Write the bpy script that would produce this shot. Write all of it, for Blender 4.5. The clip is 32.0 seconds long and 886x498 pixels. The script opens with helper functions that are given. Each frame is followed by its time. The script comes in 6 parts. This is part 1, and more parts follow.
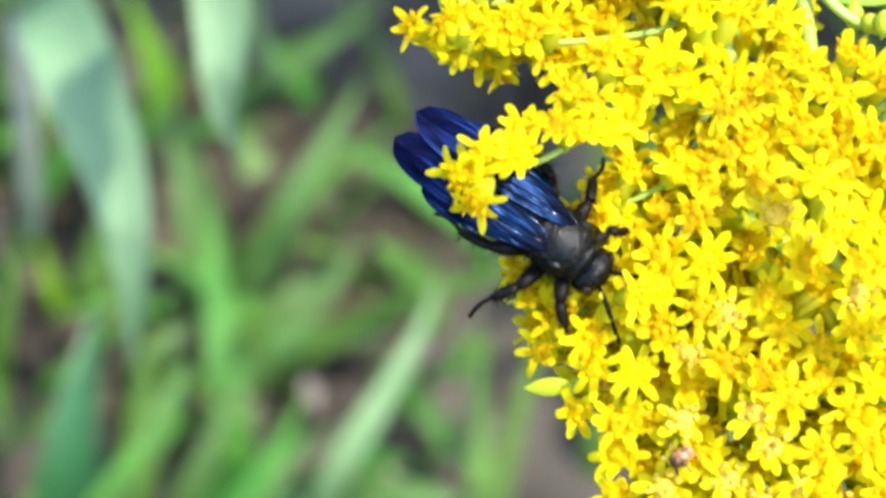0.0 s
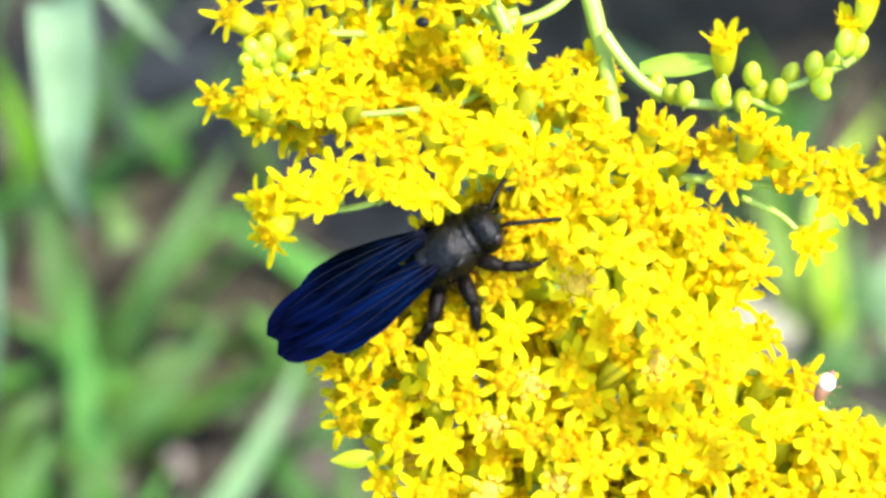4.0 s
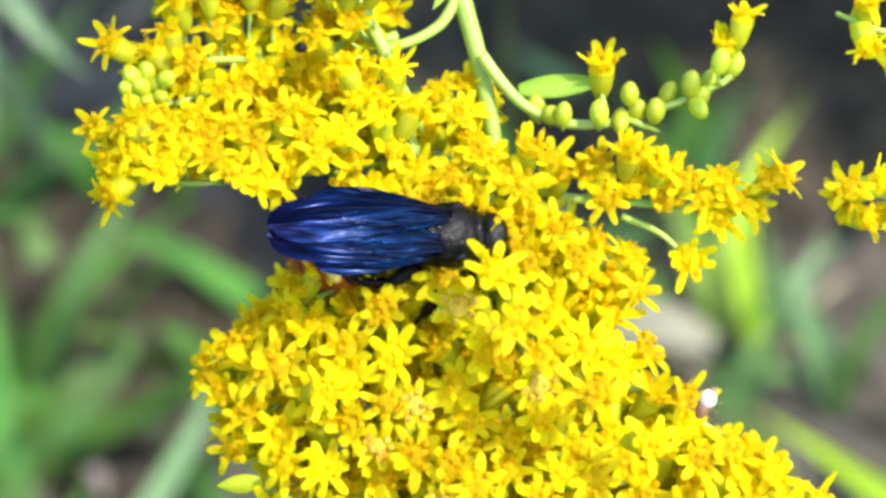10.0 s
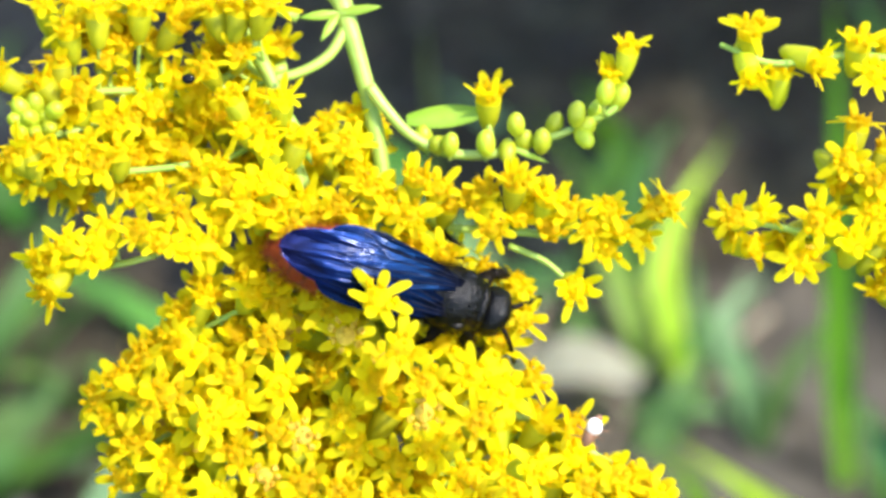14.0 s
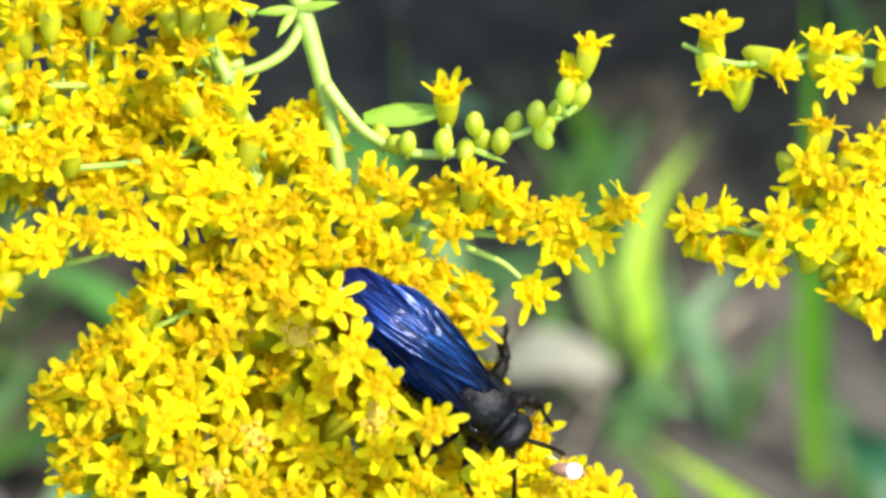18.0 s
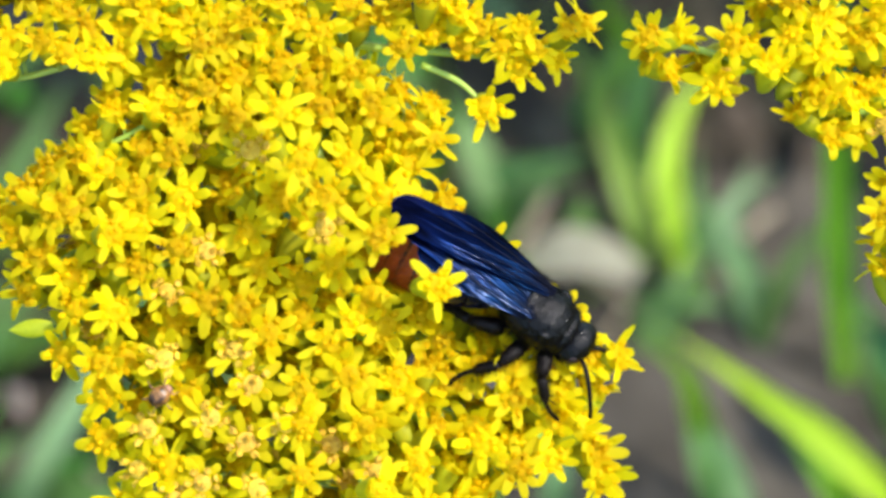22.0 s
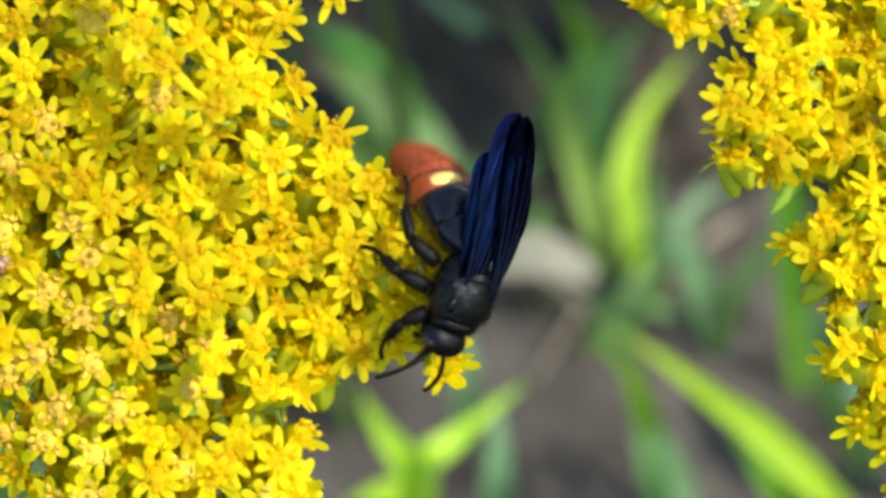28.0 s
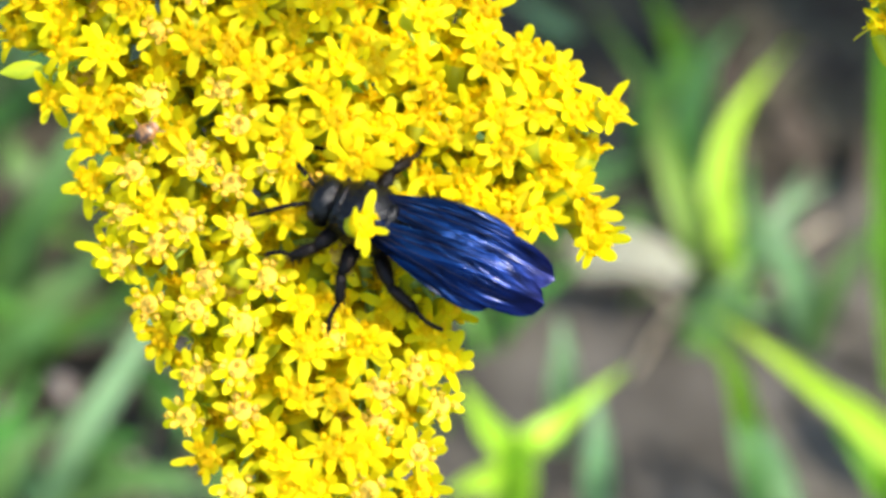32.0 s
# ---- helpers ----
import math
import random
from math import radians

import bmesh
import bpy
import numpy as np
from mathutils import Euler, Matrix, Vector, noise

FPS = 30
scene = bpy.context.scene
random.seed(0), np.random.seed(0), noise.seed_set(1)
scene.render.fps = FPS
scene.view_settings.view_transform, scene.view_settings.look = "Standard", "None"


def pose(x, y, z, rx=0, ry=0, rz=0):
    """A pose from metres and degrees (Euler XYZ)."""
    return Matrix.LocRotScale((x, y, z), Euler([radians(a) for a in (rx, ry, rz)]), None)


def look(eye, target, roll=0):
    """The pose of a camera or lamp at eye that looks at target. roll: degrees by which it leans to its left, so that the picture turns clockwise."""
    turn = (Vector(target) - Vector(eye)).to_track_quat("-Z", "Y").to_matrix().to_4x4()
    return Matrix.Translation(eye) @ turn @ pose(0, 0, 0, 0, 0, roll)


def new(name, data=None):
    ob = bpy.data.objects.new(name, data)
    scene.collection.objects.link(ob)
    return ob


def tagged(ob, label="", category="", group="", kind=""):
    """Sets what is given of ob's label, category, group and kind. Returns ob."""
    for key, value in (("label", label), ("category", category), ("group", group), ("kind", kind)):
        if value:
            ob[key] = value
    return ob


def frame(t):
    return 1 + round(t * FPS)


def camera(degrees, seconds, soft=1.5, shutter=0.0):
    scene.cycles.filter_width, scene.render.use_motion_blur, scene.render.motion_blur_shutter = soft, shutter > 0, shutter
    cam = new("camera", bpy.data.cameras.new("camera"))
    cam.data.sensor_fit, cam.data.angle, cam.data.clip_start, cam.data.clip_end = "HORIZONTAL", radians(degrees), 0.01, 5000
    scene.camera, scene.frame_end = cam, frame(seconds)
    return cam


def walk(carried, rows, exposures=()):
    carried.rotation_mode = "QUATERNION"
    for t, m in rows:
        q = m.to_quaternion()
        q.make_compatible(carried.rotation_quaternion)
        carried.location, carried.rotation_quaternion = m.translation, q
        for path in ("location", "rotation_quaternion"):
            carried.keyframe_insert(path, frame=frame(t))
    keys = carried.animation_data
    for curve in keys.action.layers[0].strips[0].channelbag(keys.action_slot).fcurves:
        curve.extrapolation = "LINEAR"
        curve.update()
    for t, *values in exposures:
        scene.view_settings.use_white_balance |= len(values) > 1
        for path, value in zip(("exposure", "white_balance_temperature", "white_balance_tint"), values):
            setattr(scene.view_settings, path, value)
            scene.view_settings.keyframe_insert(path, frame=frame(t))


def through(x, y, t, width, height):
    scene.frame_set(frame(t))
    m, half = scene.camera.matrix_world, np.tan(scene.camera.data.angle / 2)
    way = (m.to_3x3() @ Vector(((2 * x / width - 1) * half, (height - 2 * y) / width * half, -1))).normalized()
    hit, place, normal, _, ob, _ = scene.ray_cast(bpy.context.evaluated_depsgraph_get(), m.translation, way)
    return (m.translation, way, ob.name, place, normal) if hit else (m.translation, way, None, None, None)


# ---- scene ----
cam = camera(20, 32.0, soft=3.2, shutter=0.4)
MM = 0.001
PLANT = pose(0, 0, 0.26, 45)     # frame of the flower head: x right, y up along the plume, z towards the viewer
cam.data.dof.use_dof = True
cam.data.dof.focus_distance = 0.199
cam.data.dof.aperture_fstop = 25.0
EXPOSURES = [(0, 2.20), (3, 2.38), (5.5, 2.10), (9, 1.90), (13, 2.00), (17.5, 1.92), (20, 1.74), (24, 1.50), (28, 1.46), (30, 1.88), (32, 1.93)]
walk(cam, [
    (0, PLANT @ pose(-0.02196, 0.00752, 0.20275, -2.776, 2.523, 0.523)),
    (0.5, PLANT @ pose(-0.01954, 0.00580, 0.20166, -3.438, 2.740, 0.559)),
    (1, PLANT @ pose(-0.01898, 0.00492, 0.20190, -2.948, 1.915, 0.257)),
    (1.5, PLANT @ pose(-0.01636, 0.00483, 0.20125, -3.108, 0.944, 0.248)),
    (2, PLANT @ pose(-0.01649, 0.00577, 0.20145, -3.400, 0.871, 0.092)),
    (2.5, PLANT @ pose(-0.01393, 0.00407, 0.20140, -3.018, 0.878, 0.214)),
    (3, PLANT @ pose(-0.01305, 0.00562, 0.20247, -2.193, 0.359, 0.149)),
    (3.5, PLANT @ pose(-0.01371, 0.00834, 0.20237, -1.488, 0.415, 0.225)),
    (5.5, PLANT @ pose(-0.01319, 0.00705, 0.20208, -1.175, 0.153, 0.308)),
    (6, PLANT @ pose(-0.01201, 0.00771, 0.20209, -1.246, -0.038, 0.613)),
    (6.5, PLANT @ pose(-0.01309, 0.00873, 0.20242, -1.080, -0.068, 0.845)),
    (7, PLANT @ pose(-0.01342, 0.00959, 0.20253, -0.928, -0.157, 0.726)),
    (7.5, PLANT @ pose(-0.01388, 0.00958, 0.20298, -1.244, -0.318, 0.317)),
    (8, PLANT @ pose(-0.01350, 0.00991, 0.20344, -1.145, -0.296, -0.347)),
    (8.5, PLANT @ pose(-0.01075, 0.01121, 0.20306, -1.174, -0.630, -0.223)),
    (9, PLANT @ pose(-0.00935, 0.01175, 0.20362, -1.251, -0.714, -0.709)),
    (9.5, PLANT @ pose(-0.00931, 0.01030, 0.20356, -1.277, -0.722, -0.625)),
    (10, PLANT @ pose(-0.00923, 0.00969, 0.20332, -1.217, -1.036, -0.730)),
    (10.5, PLANT @ pose(-0.00921, 0.01016, 0.20359, -1.199, -1.029, -0.736)),
    (11, PLANT @ pose(-0.00741, 0.00912, 0.20331, -1.047, -1.236, -0.767)),
    (11.5, PLANT @ pose(-0.00722, 0.00968, 0.20332, -1.217, -1.241, -0.758)),
    (12, PLANT @ pose(-0.00621, 0.01051, 0.20308, -1.149, -1.403, -0.933)),
    (12.5, PLANT @ pose(-0.00538, 0.00981, 0.20344, -1.251, -1.823, -0.874)),
    (13, PLANT @ pose(-0.00512, 0.00936, 0.20357, -0.931, -2.452, -0.813)),
    (13.5, PLANT @ pose(-0.00472, 0.00811, 0.20430, -0.588, -2.260, -0.840)),
    (14, PLANT @ pose(-0.00417, 0.00869, 0.20471, -0.272, -2.164, -0.863)),
    (14.5, PLANT @ pose(-0.00389, 0.00901, 0.20483, 0.057, -2.323, -0.643)),
    (15, PLANT @ pose(-0.00260, 0.00980, 0.20289, 0.031, -2.128, -0.715)),
    (15.5, PLANT @ pose(-0.00253, 0.00988, 0.20114, -0.367, -2.396, -0.818)),
    (17.5, PLANT @ pose(-0.00245, 0.01007, 0.20162, -0.298, -2.359, -0.157)),
    (18, PLANT @ pose(-0.00192, 0.00982, 0.20177, -0.608, -2.558, -0.322)),
    (18.5, PLANT @ pose(-0.00171, 0.00735, 0.20108, -0.861, -2.902, -0.378)),
    (19, PLANT @ pose(-0.00061, 0.00726, 0.20091, -1.625, -2.637, -0.466)),
    (19.5, PLANT @ pose(0.00156, 0.00555, 0.20173, -1.741, -2.430, -0.180)),
    (20, PLANT @ pose(0.00239, 0.00461, 0.20238, -2.041, -2.117, -0.290)),
    (20.5, PLANT @ pose(0.00352, 0.00180, 0.20241, -2.038, -1.931, -0.130)),
    (21, PLANT @ pose(0.00489, 0.00088, 0.20215, -2.137, -1.772, -0.020)),
    (21.5, PLANT @ pose(0.00517, -0.00155, 0.20184, -1.887, -1.120, -0.269)),
    (22, PLANT @ pose(0.00759, -0.00067, 0.20222, -1.808, -0.881, 0.006)),
    (22.5, PLANT @ pose(0.01007, -0.00136, 0.20216, -1.798, -0.941, -0.189)),
    (23, PLANT @ pose(0.01196, -0.00389, 0.20058, -1.858, -0.537, 0.054)),
    (23.5, PLANT @ pose(0.01275, -0.00526, 0.20133, -1.279, -0.739, 0.169)),
    (24, PLANT @ pose(0.01605, -0.00710, 0.19946, -0.703, -0.939, -0.025)),
    (24.5, PLANT @ pose(0.01555, -0.00900, 0.19850, -0.783, -0.304, 0.292)),
    (26.5, PLANT @ pose(0.02055, -0.01278, 0.20527, 0.502, -0.479, 0.826)),
    (27, PLANT @ pose(0.01879, -0.01331, 0.20467, 0.289, -0.327, 0.987)),
    (27.5, PLANT @ pose(0.02069, -0.01539, 0.20380, -0.070, -0.098, 1.321)),
    (28, PLANT @ pose(0.02242, -0.01577, 0.20229, -0.161, -0.277, 1.276)),
    (28.5, PLANT @ pose(0.02499, -0.01718, 0.20096, -0.090, -0.528, 1.222)),
    (29, PLANT @ pose(0.02278, -0.02043, 0.19931, -0.029, -0.965, 1.044)),
    (29.5, PLANT @ pose(0.02087, -0.02609, 0.19631, -1.244, -0.387, 0.141)),
    (30, PLANT @ pose(0.01714, -0.02827, 0.19668, -0.748, 0.378, 0.052)),
    (30.5, PLANT @ pose(0.01588, -0.02666, 0.19862, -0.127, 1.384, 0.360)),
    (31, PLANT @ pose(0.01023, -0.02835, 0.20053, -0.157, 0.534, -0.319)),
    (31.5, PLANT @ pose(0.01571, -0.02817, 0.19762, 0.604, 1.141, 0.570)),
    (32, PLANT @ pose(0.01536, -0.03264, 0.19990, 1.657, 1.041, 1.130)),
], EXPOSURES)

# ---- light ----
SUN_WAY = Vector((0.52, -0.22, 0.82)).normalized()     # towards the sun
world = bpy.data.worlds.new("sky")
scene.world = world
world.use_nodes = True
sky = world.node_tree.nodes.new("ShaderNodeTexSky")
sky.sky_type, sky.sun_disc = "NISHITA", False
sky.sun_elevation = math.asin(SUN_WAY.z)
sky.sun_rotation = math.atan2(SUN_WAY.x, SUN_WAY.y)
world.node_tree.links.new(sky.outputs[0], world.node_tree.nodes["Background"].inputs[0])
world.node_tree.nodes["Background"].inputs[1].default_value = 0.15
sun = new("sun", bpy.data.lights.new("sun", "SUN"))
sun.data.energy, sun.data.angle, sun.data.color = 1.9, radians(2.5), (1.0, 0.94, 0.84)
sun.matrix_world = look(SUN_WAY * 3, (0, 0, 0))


# ---- materials ----
def material(name, stops, rough=0.5, scale=400.0, bump=0.0, bump_scale=1500.0, spec=0.5, through=0.0, per_object=0.0, fine=0.0, stretch=(1, 1, 1), island=False):
    """Base colour from a ramp over noise, a finer noise laid over it, a change of value from object to object, relief and, for thin tissue, light let through."""
    m = bpy.data.materials.new(name)
    m.use_nodes = True
    nt = m.node_tree
    n, link = nt.nodes, nt.links.new
    b = n["Principled BSDF"]
    out = n["Material Output"]
    tc = n.new("ShaderNodeTexCoord")
    mp = n.new("ShaderNodeMapping")
    mp.inputs["Scale"].default_value = stretch
    link(tc.outputs["Object"], mp.inputs[0])
    no = n.new("ShaderNodeTexNoise")
    no.inputs["Scale"].default_value, no.inputs["Detail"].default_value = scale, 6.0
    link(mp.outputs[0], no.inputs["Vector"])
    ramp = n.new("ShaderNodeValToRGB")
    while len(ramp.color_ramp.elements) < len(stops):
        ramp.color_ramp.elements.new(0.5)
    for e, (at, c) in zip(ramp.color_ramp.elements, stops):
        e.position, e.color = at, (*c, 1)
    link(no.outputs[0], ramp.inputs[0])
    colour = ramp.outputs[0]
    if fine:
        f2 = n.new("ShaderNodeTexNoise")
        f2.inputs["Scale"].default_value, f2.inputs["Detail"].default_value = scale * 7, 3
        link(mp.outputs[0], f2.inputs["Vector"])
        mr = n.new("ShaderNodeMapRange")
        mr.inputs["To Min"].default_value, mr.inputs["To Max"].default_value = 1 - fine, 1 + fine
        link(f2.outputs[0], mr.inputs[0])
        mul = n.new("ShaderNodeVectorMath")
        mul.operation = "SCALE"
        link(colour, mul.inputs[0])
        link(mr.outputs[0], mul.inputs["Scale"])
        colour = mul.outputs[0]
    if per_object:
        hs = n.new("ShaderNodeHueSaturation")
        if island:
            src = n.new("ShaderNodeNewGeometry").outputs["Random Per Island"]
        else:
            src = n.new("ShaderNodeObjectInfo").outputs["Random"]
        for key, spread in (("Value", per_object), ("Hue", per_object * 0.07)):
            mr = n.new("ShaderNodeMapRange")
            mid = 1.0 if key == "Value" else 0.5
            mr.inputs["To Min"].default_value, mr.inputs["To Max"].default_value = mid - spread, mid + spread
            link(src, mr.inputs[0])
            link(mr.outputs[0], hs.inputs[key])
        link(colour, hs.inputs["Color"])
        colour = hs.outputs[0]
    link(colour, b.inputs["Base Color"])
    b.inputs["Roughness"].default_value = rough
    b.inputs["Specular IOR Level"].default_value = spec
    if bump:
        bn = n.new("ShaderNodeTexNoise")
        bn.inputs["Scale"].default_value, bn.inputs["Detail"].default_value = bump_scale, 4
        link(mp.outputs[0], bn.inputs["Vector"])
        bu = n.new("ShaderNodeBump")
        bu.inputs["Strength"].default_value, bu.inputs["Distance"].default_value = bump, 0.0003
        link(bn.outputs[0], bu.inputs["Height"])
        link(bu.outputs[0], b.inputs["Normal"])
    if through:
        tr = n.new("ShaderNodeBsdfTranslucent")
        link(colour, tr.inputs[0])
        mix = n.new("ShaderNodeMixShader")
        mix.inputs[0].default_value = through
        link(b.outputs[0], mix.inputs[1])
        link(tr.outputs[0], mix.inputs[2])
        link(mix.outputs[0], out.inputs[0])
    return m


PETAL = material("petal_yellow", [(0.3, (0.85, 0.707, 0.003)), (0.7, (0.91, 0.807, 0.005))], 0.6, 500, spec=0.16, through=0.62, per_object=0.08, fine=0.05, bump=0.15, bump_scale=2500)
DISC = material("disc_floret_orange", [(0.35, (0.86, 0.652, 0.003)), (0.7, (0.92, 0.762, 0.005))], 0.6, 1500, spec=0.15, through=0.68, per_object=0.12, fine=0.06)
FADED = material("faded_disc_brown", [(0.3, (0.50, 0.29, 0.012)), (0.7, (0.72, 0.49, 0.025))], 0.7, 1800, per_object=0.12, fine=0.15)
CUP = material("involucre_yellow_green", [(0.3, (0.42, 0.46, 0.010)), (0.7, (0.60, 0.61, 0.014))], 0.5, 700, through=0.45, per_object=0.15, fine=0.1)
BUD = material("bud_green", [(0.3, (0.40, 0.50, 0.02)), (0.7, (0.60, 0.64, 0.03))], 0.4, 900, through=0.3, per_object=0.12, fine=0.1)
STEM = material("stem_green", [(0.3, (0.22, 0.37, 0.04)), (0.7, (0.38, 0.49, 0.08))], 0.42, 300, through=0.0, per_object=0.08, fine=0.12, bump=0.2, stretch=(1, 1, 0.2))
LEAFLET = material("bract_leaf_green", [(0.3, (0.28, 0.48, 0.03)), (0.7, (0.42, 0.60, 0.06))], 0.4, 300, through=0.4, per_object=0.1, fine=0.1)
BLACK = material("wasp_black", [(0.3, (0.0012, 0.0011, 0.001)), (0.7, (0.003, 0.0026, 0.0024))], 0.20, 900, bump=0.6, bump_scale=3000, spec=0.22)
SHELL = material("abdomen_shell_black", [(0.3, (0.004, 0.004, 0.007)), (0.7, (0.010, 0.010, 0.018))], 0.22, 700, bump=0.15, bump_scale=3500, spec=0.25)
RUST = material("abdomen_rust", [(0.3, (0.26, 0.030, 0.003)), (0.7, (0.42, 0.070, 0.007))], 0.42, 700, fine=0.2, bump=0.4, bump_scale=3500)
DARKRUST = material("abdomen_dark_band", [(0.3, (0.030, 0.006, 0.002)), (0.7, (0.07, 0.014, 0.004))], 0.3, 700)
RUSTHAIR = material("rust_hair", [(0.3, (0.35, 0.050, 0.005)), (0.7, (0.50, 0.098, 0.012))], 0.5, 900, through=0.2)
CREAM = material("cream_spot", [(0.3, (0.72, 0.50, 0.10)), (0.7, (0.82, 0.64, 0.18))], 0.35, 900)
HAIR = material("black_hair", [(0.3, (0.002, 0.0015, 0.001)), (0.7, (0.005, 0.004, 0.003))], 0.7, 900, spec=0.05)
LEGM = material("leg_black", [(0.3, (0.002, 0.0015, 0.001)), (0.7, (0.009, 0.005, 0.003))], 0.35, 1200, bump=0.4, bump_scale=5000, spec=0.14)
EYE = material("eye_dark_brown", [(0.3, (0.010, 0.006, 0.005)), (0.7, (0.03, 0.016, 0.012))], 0.2, 2500)


def wing_material():
    """Smoky membrane whose blue sheen shows where it mirrors the sun; creased towards its foot, smooth and violet towards its tip."""
    m = bpy.data.materials.new("wing_iridescent_blue")
    m.use_nodes = True
    nt = m.node_tree
    n, link = nt.nodes, nt.links.new
    b = n["Principled BSDF"]
    tc = n.new("ShaderNodeTexCoord")
    mp = n.new("ShaderNodeMapping")
    mp.inputs["Scale"].default_value = (0.20, 1, 1)
    link(tc.outputs["Object"], mp.inputs[0])
    crease = n.new("ShaderNodeTexNoise")
    crease.inputs["Scale"].default_value, crease.inputs["Detail"].default_value, crease.inputs["Distortion"].default_value = 560, 3, 2.0
    link(mp.outputs[0], crease.inputs["Vector"])
    xyz = n.new("ShaderNodeSeparateXYZ")
    link(tc.outputs["Object"], xyz.inputs[0])
    along = n.new("ShaderNodeMapRange")
    along.inputs["From Min"].default_value, along.inputs["From Max"].default_value = 0.0, -15.5 * MM
    link(xyz.outputs[0], along.inputs[0])
    hue = n.new("ShaderNodeValToRGB")
    hue.color_ramp.elements.new(0.5)
    hue.color_ramp.elements.new(0.6)
    for e, (at, c) in zip(hue.color_ramp.elements, [(0.0, (0.002, 0.003, 0.010)), (0.22, (0.0014, 0.012, 0.048)), (0.75, (0.002, 0.0085, 0.052)), (1.0, (0.0035, 0.0045, 0.030))]):
        e.position, e.color = at, (*c, 1)
    link(along.outputs[0], hue.inputs[0])
    streak = n.new("ShaderNodeMapRange")
    streak.inputs["From Min"].default_value, streak.inputs["From Max"].default_value = 0.35, 0.68
    streak.inputs["To Min"].default_value, streak.inputs["To Max"].default_value = 0.15, 1.8
    link(crease.outputs[0], streak.inputs[0])
    tint = n.new("ShaderNodeVectorMath")
    tint.operation = "SCALE"
    link(hue.outputs[0], tint.inputs[0])
    link(streak.outputs[0], tint.inputs["Scale"])
    link(tint.outputs[0], b.inputs["Base Color"])
    b.inputs["Metallic"].default_value, b.inputs["Roughness"].default_value = 0.95, 0.31
    b.inputs["Specular Tint"].default_value = (0.01, 0.02, 0.08, 1)
    b.inputs["Coat Weight"].default_value, b.inputs["Coat Roughness"].default_value = 0.10, 0.14
    relief = n.new("ShaderNodeMapRange")
    relief.inputs["From Min"].default_value, relief.inputs["From Max"].default_value = 0.45, 0.85
    relief.inputs["To Min"].default_value, relief.inputs["To Max"].default_value = 0.9, 0.2
    link(along.outputs[0], relief.inputs[0])
    bu = n.new("ShaderNodeBump")
    bu.inputs["Distance"].default_value = 0.00038
    link(relief.outputs[0], bu.inputs["Strength"])
    link(crease.outputs[0], bu.inputs["Height"])
    link(bu.outputs[0], b.inputs["Normal"])
    link(bu.outputs[0], b.inputs["Coat Normal"])
    return m


WING = wing_material()
VEIN = material("wing_vein", [(0.3, (0.006, 0.008, 0.02)), (0.7, (0.012, 0.013, 0.03))], 0.6, 800, spec=0.1)
SOIL = material("grey_soil", [(0.28, (0.020, 0.017, 0.013)), (0.5, (0.062, 0.054, 0.043)), (0.72, (0.115, 0.101, 0.082))], 0.9, 28, fine=0.35, bump=1.0, bump_scale=260, spec=0.15)
GRASS = {
    "bright": material("blade_bright", [(0.3, (0.19, 0.44, 0.02)), (0.7, (0.30, 0.58, 0.04))], 0.4, 60, through=0.6, per_object=0.14, fine=0.1, stretch=(1, 0.1, 1), spec=0.4),
    "lime": material("blade_lime", [(0.3, (0.42, 0.72, 0.03)), (0.7, (0.54, 0.82, 0.05))], 0.4, 60, through=0.4, per_object=0.1, fine=0.1, stretch=(1, 0.1, 1), spec=0.3),
    "green": material("blade_green", [(0.3, (0.11, 0.24, 0.06)), (0.7, (0.17, 0.31, 0.09))], 0.42, 60, through=0.45, per_object=0.2, fine=0.1, stretch=(1, 0.1, 1), spec=0.4),
    "pale": material("blade_pale", [(0.3, (0.15, 0.30, 0.12)), (0.7, (0.24, 0.38, 0.17))], 0.45, 60, through=0.3, per_object=0.1, fine=0.1, spec=0.4),
    "broad": material("leaf_grey_green", [(0.3, (0.13, 0.23, 0.11)), (0.7, (0.20, 0.30, 0.16))], 0.6, 40, through=0.25, per_object=0.1, fine=0.15, spec=0.3),
    "broad2": material("leaf_deep_green", [(0.3, (0.03, 0.12, 0.04)), (0.7, (0.05, 0.18, 0.06))], 0.42, 40, through=0.35, per_object=0.1, fine=0.15),
    "grey": material("blade_dry_green", [(0.3, (0.14, 0.20, 0.10)), (0.7, (0.24, 0.29, 0.16))], 0.5, 60, through=0.3, per_object=0.1, fine=0.1),
    "cream": material("leaf_cream", [(0.3, (0.50, 0.48, 0.36)), (0.7, (0.66, 0.64, 0.52))], 0.5, 60, through=0.2, fine=0.15),
    "ochre": material("blade_withered", [(0.3, (0.26, 0.17, 0.02)), (0.7, (0.36, 0.26, 0.04))], 0.6, 60, through=0.3, fine=0.15),
    "olive_lime": material("blade_dull_lime", [(0.3, (0.20, 0.36, 0.04)), (0.7, (0.30, 0.46, 0.07))], 0.45, 60, through=0.5, fine=0.1, spec=0.3),
    "olive": material("stalk_olive", [(0.3, (0.10, 0.13, 0.03)), (0.7, (0.16, 0.19, 0.05))], 0.5, 60, through=0.2, per_object=0.1, fine=0.1),
}
TURF = material("low_weeds", [(0.3, (0.06, 0.17, 0.02)), (0.7, (0.14, 0.29, 0.04))], 0.5, 40, through=0.45, per_object=0.35, island=True)
STRAW = material("straw", [(0.3, (0.32, 0.26, 0.17)), (0.7, (0.50, 0.43, 0.30))], 0.7, 90, per_object=0.25, fine=0.2, through=0.15)
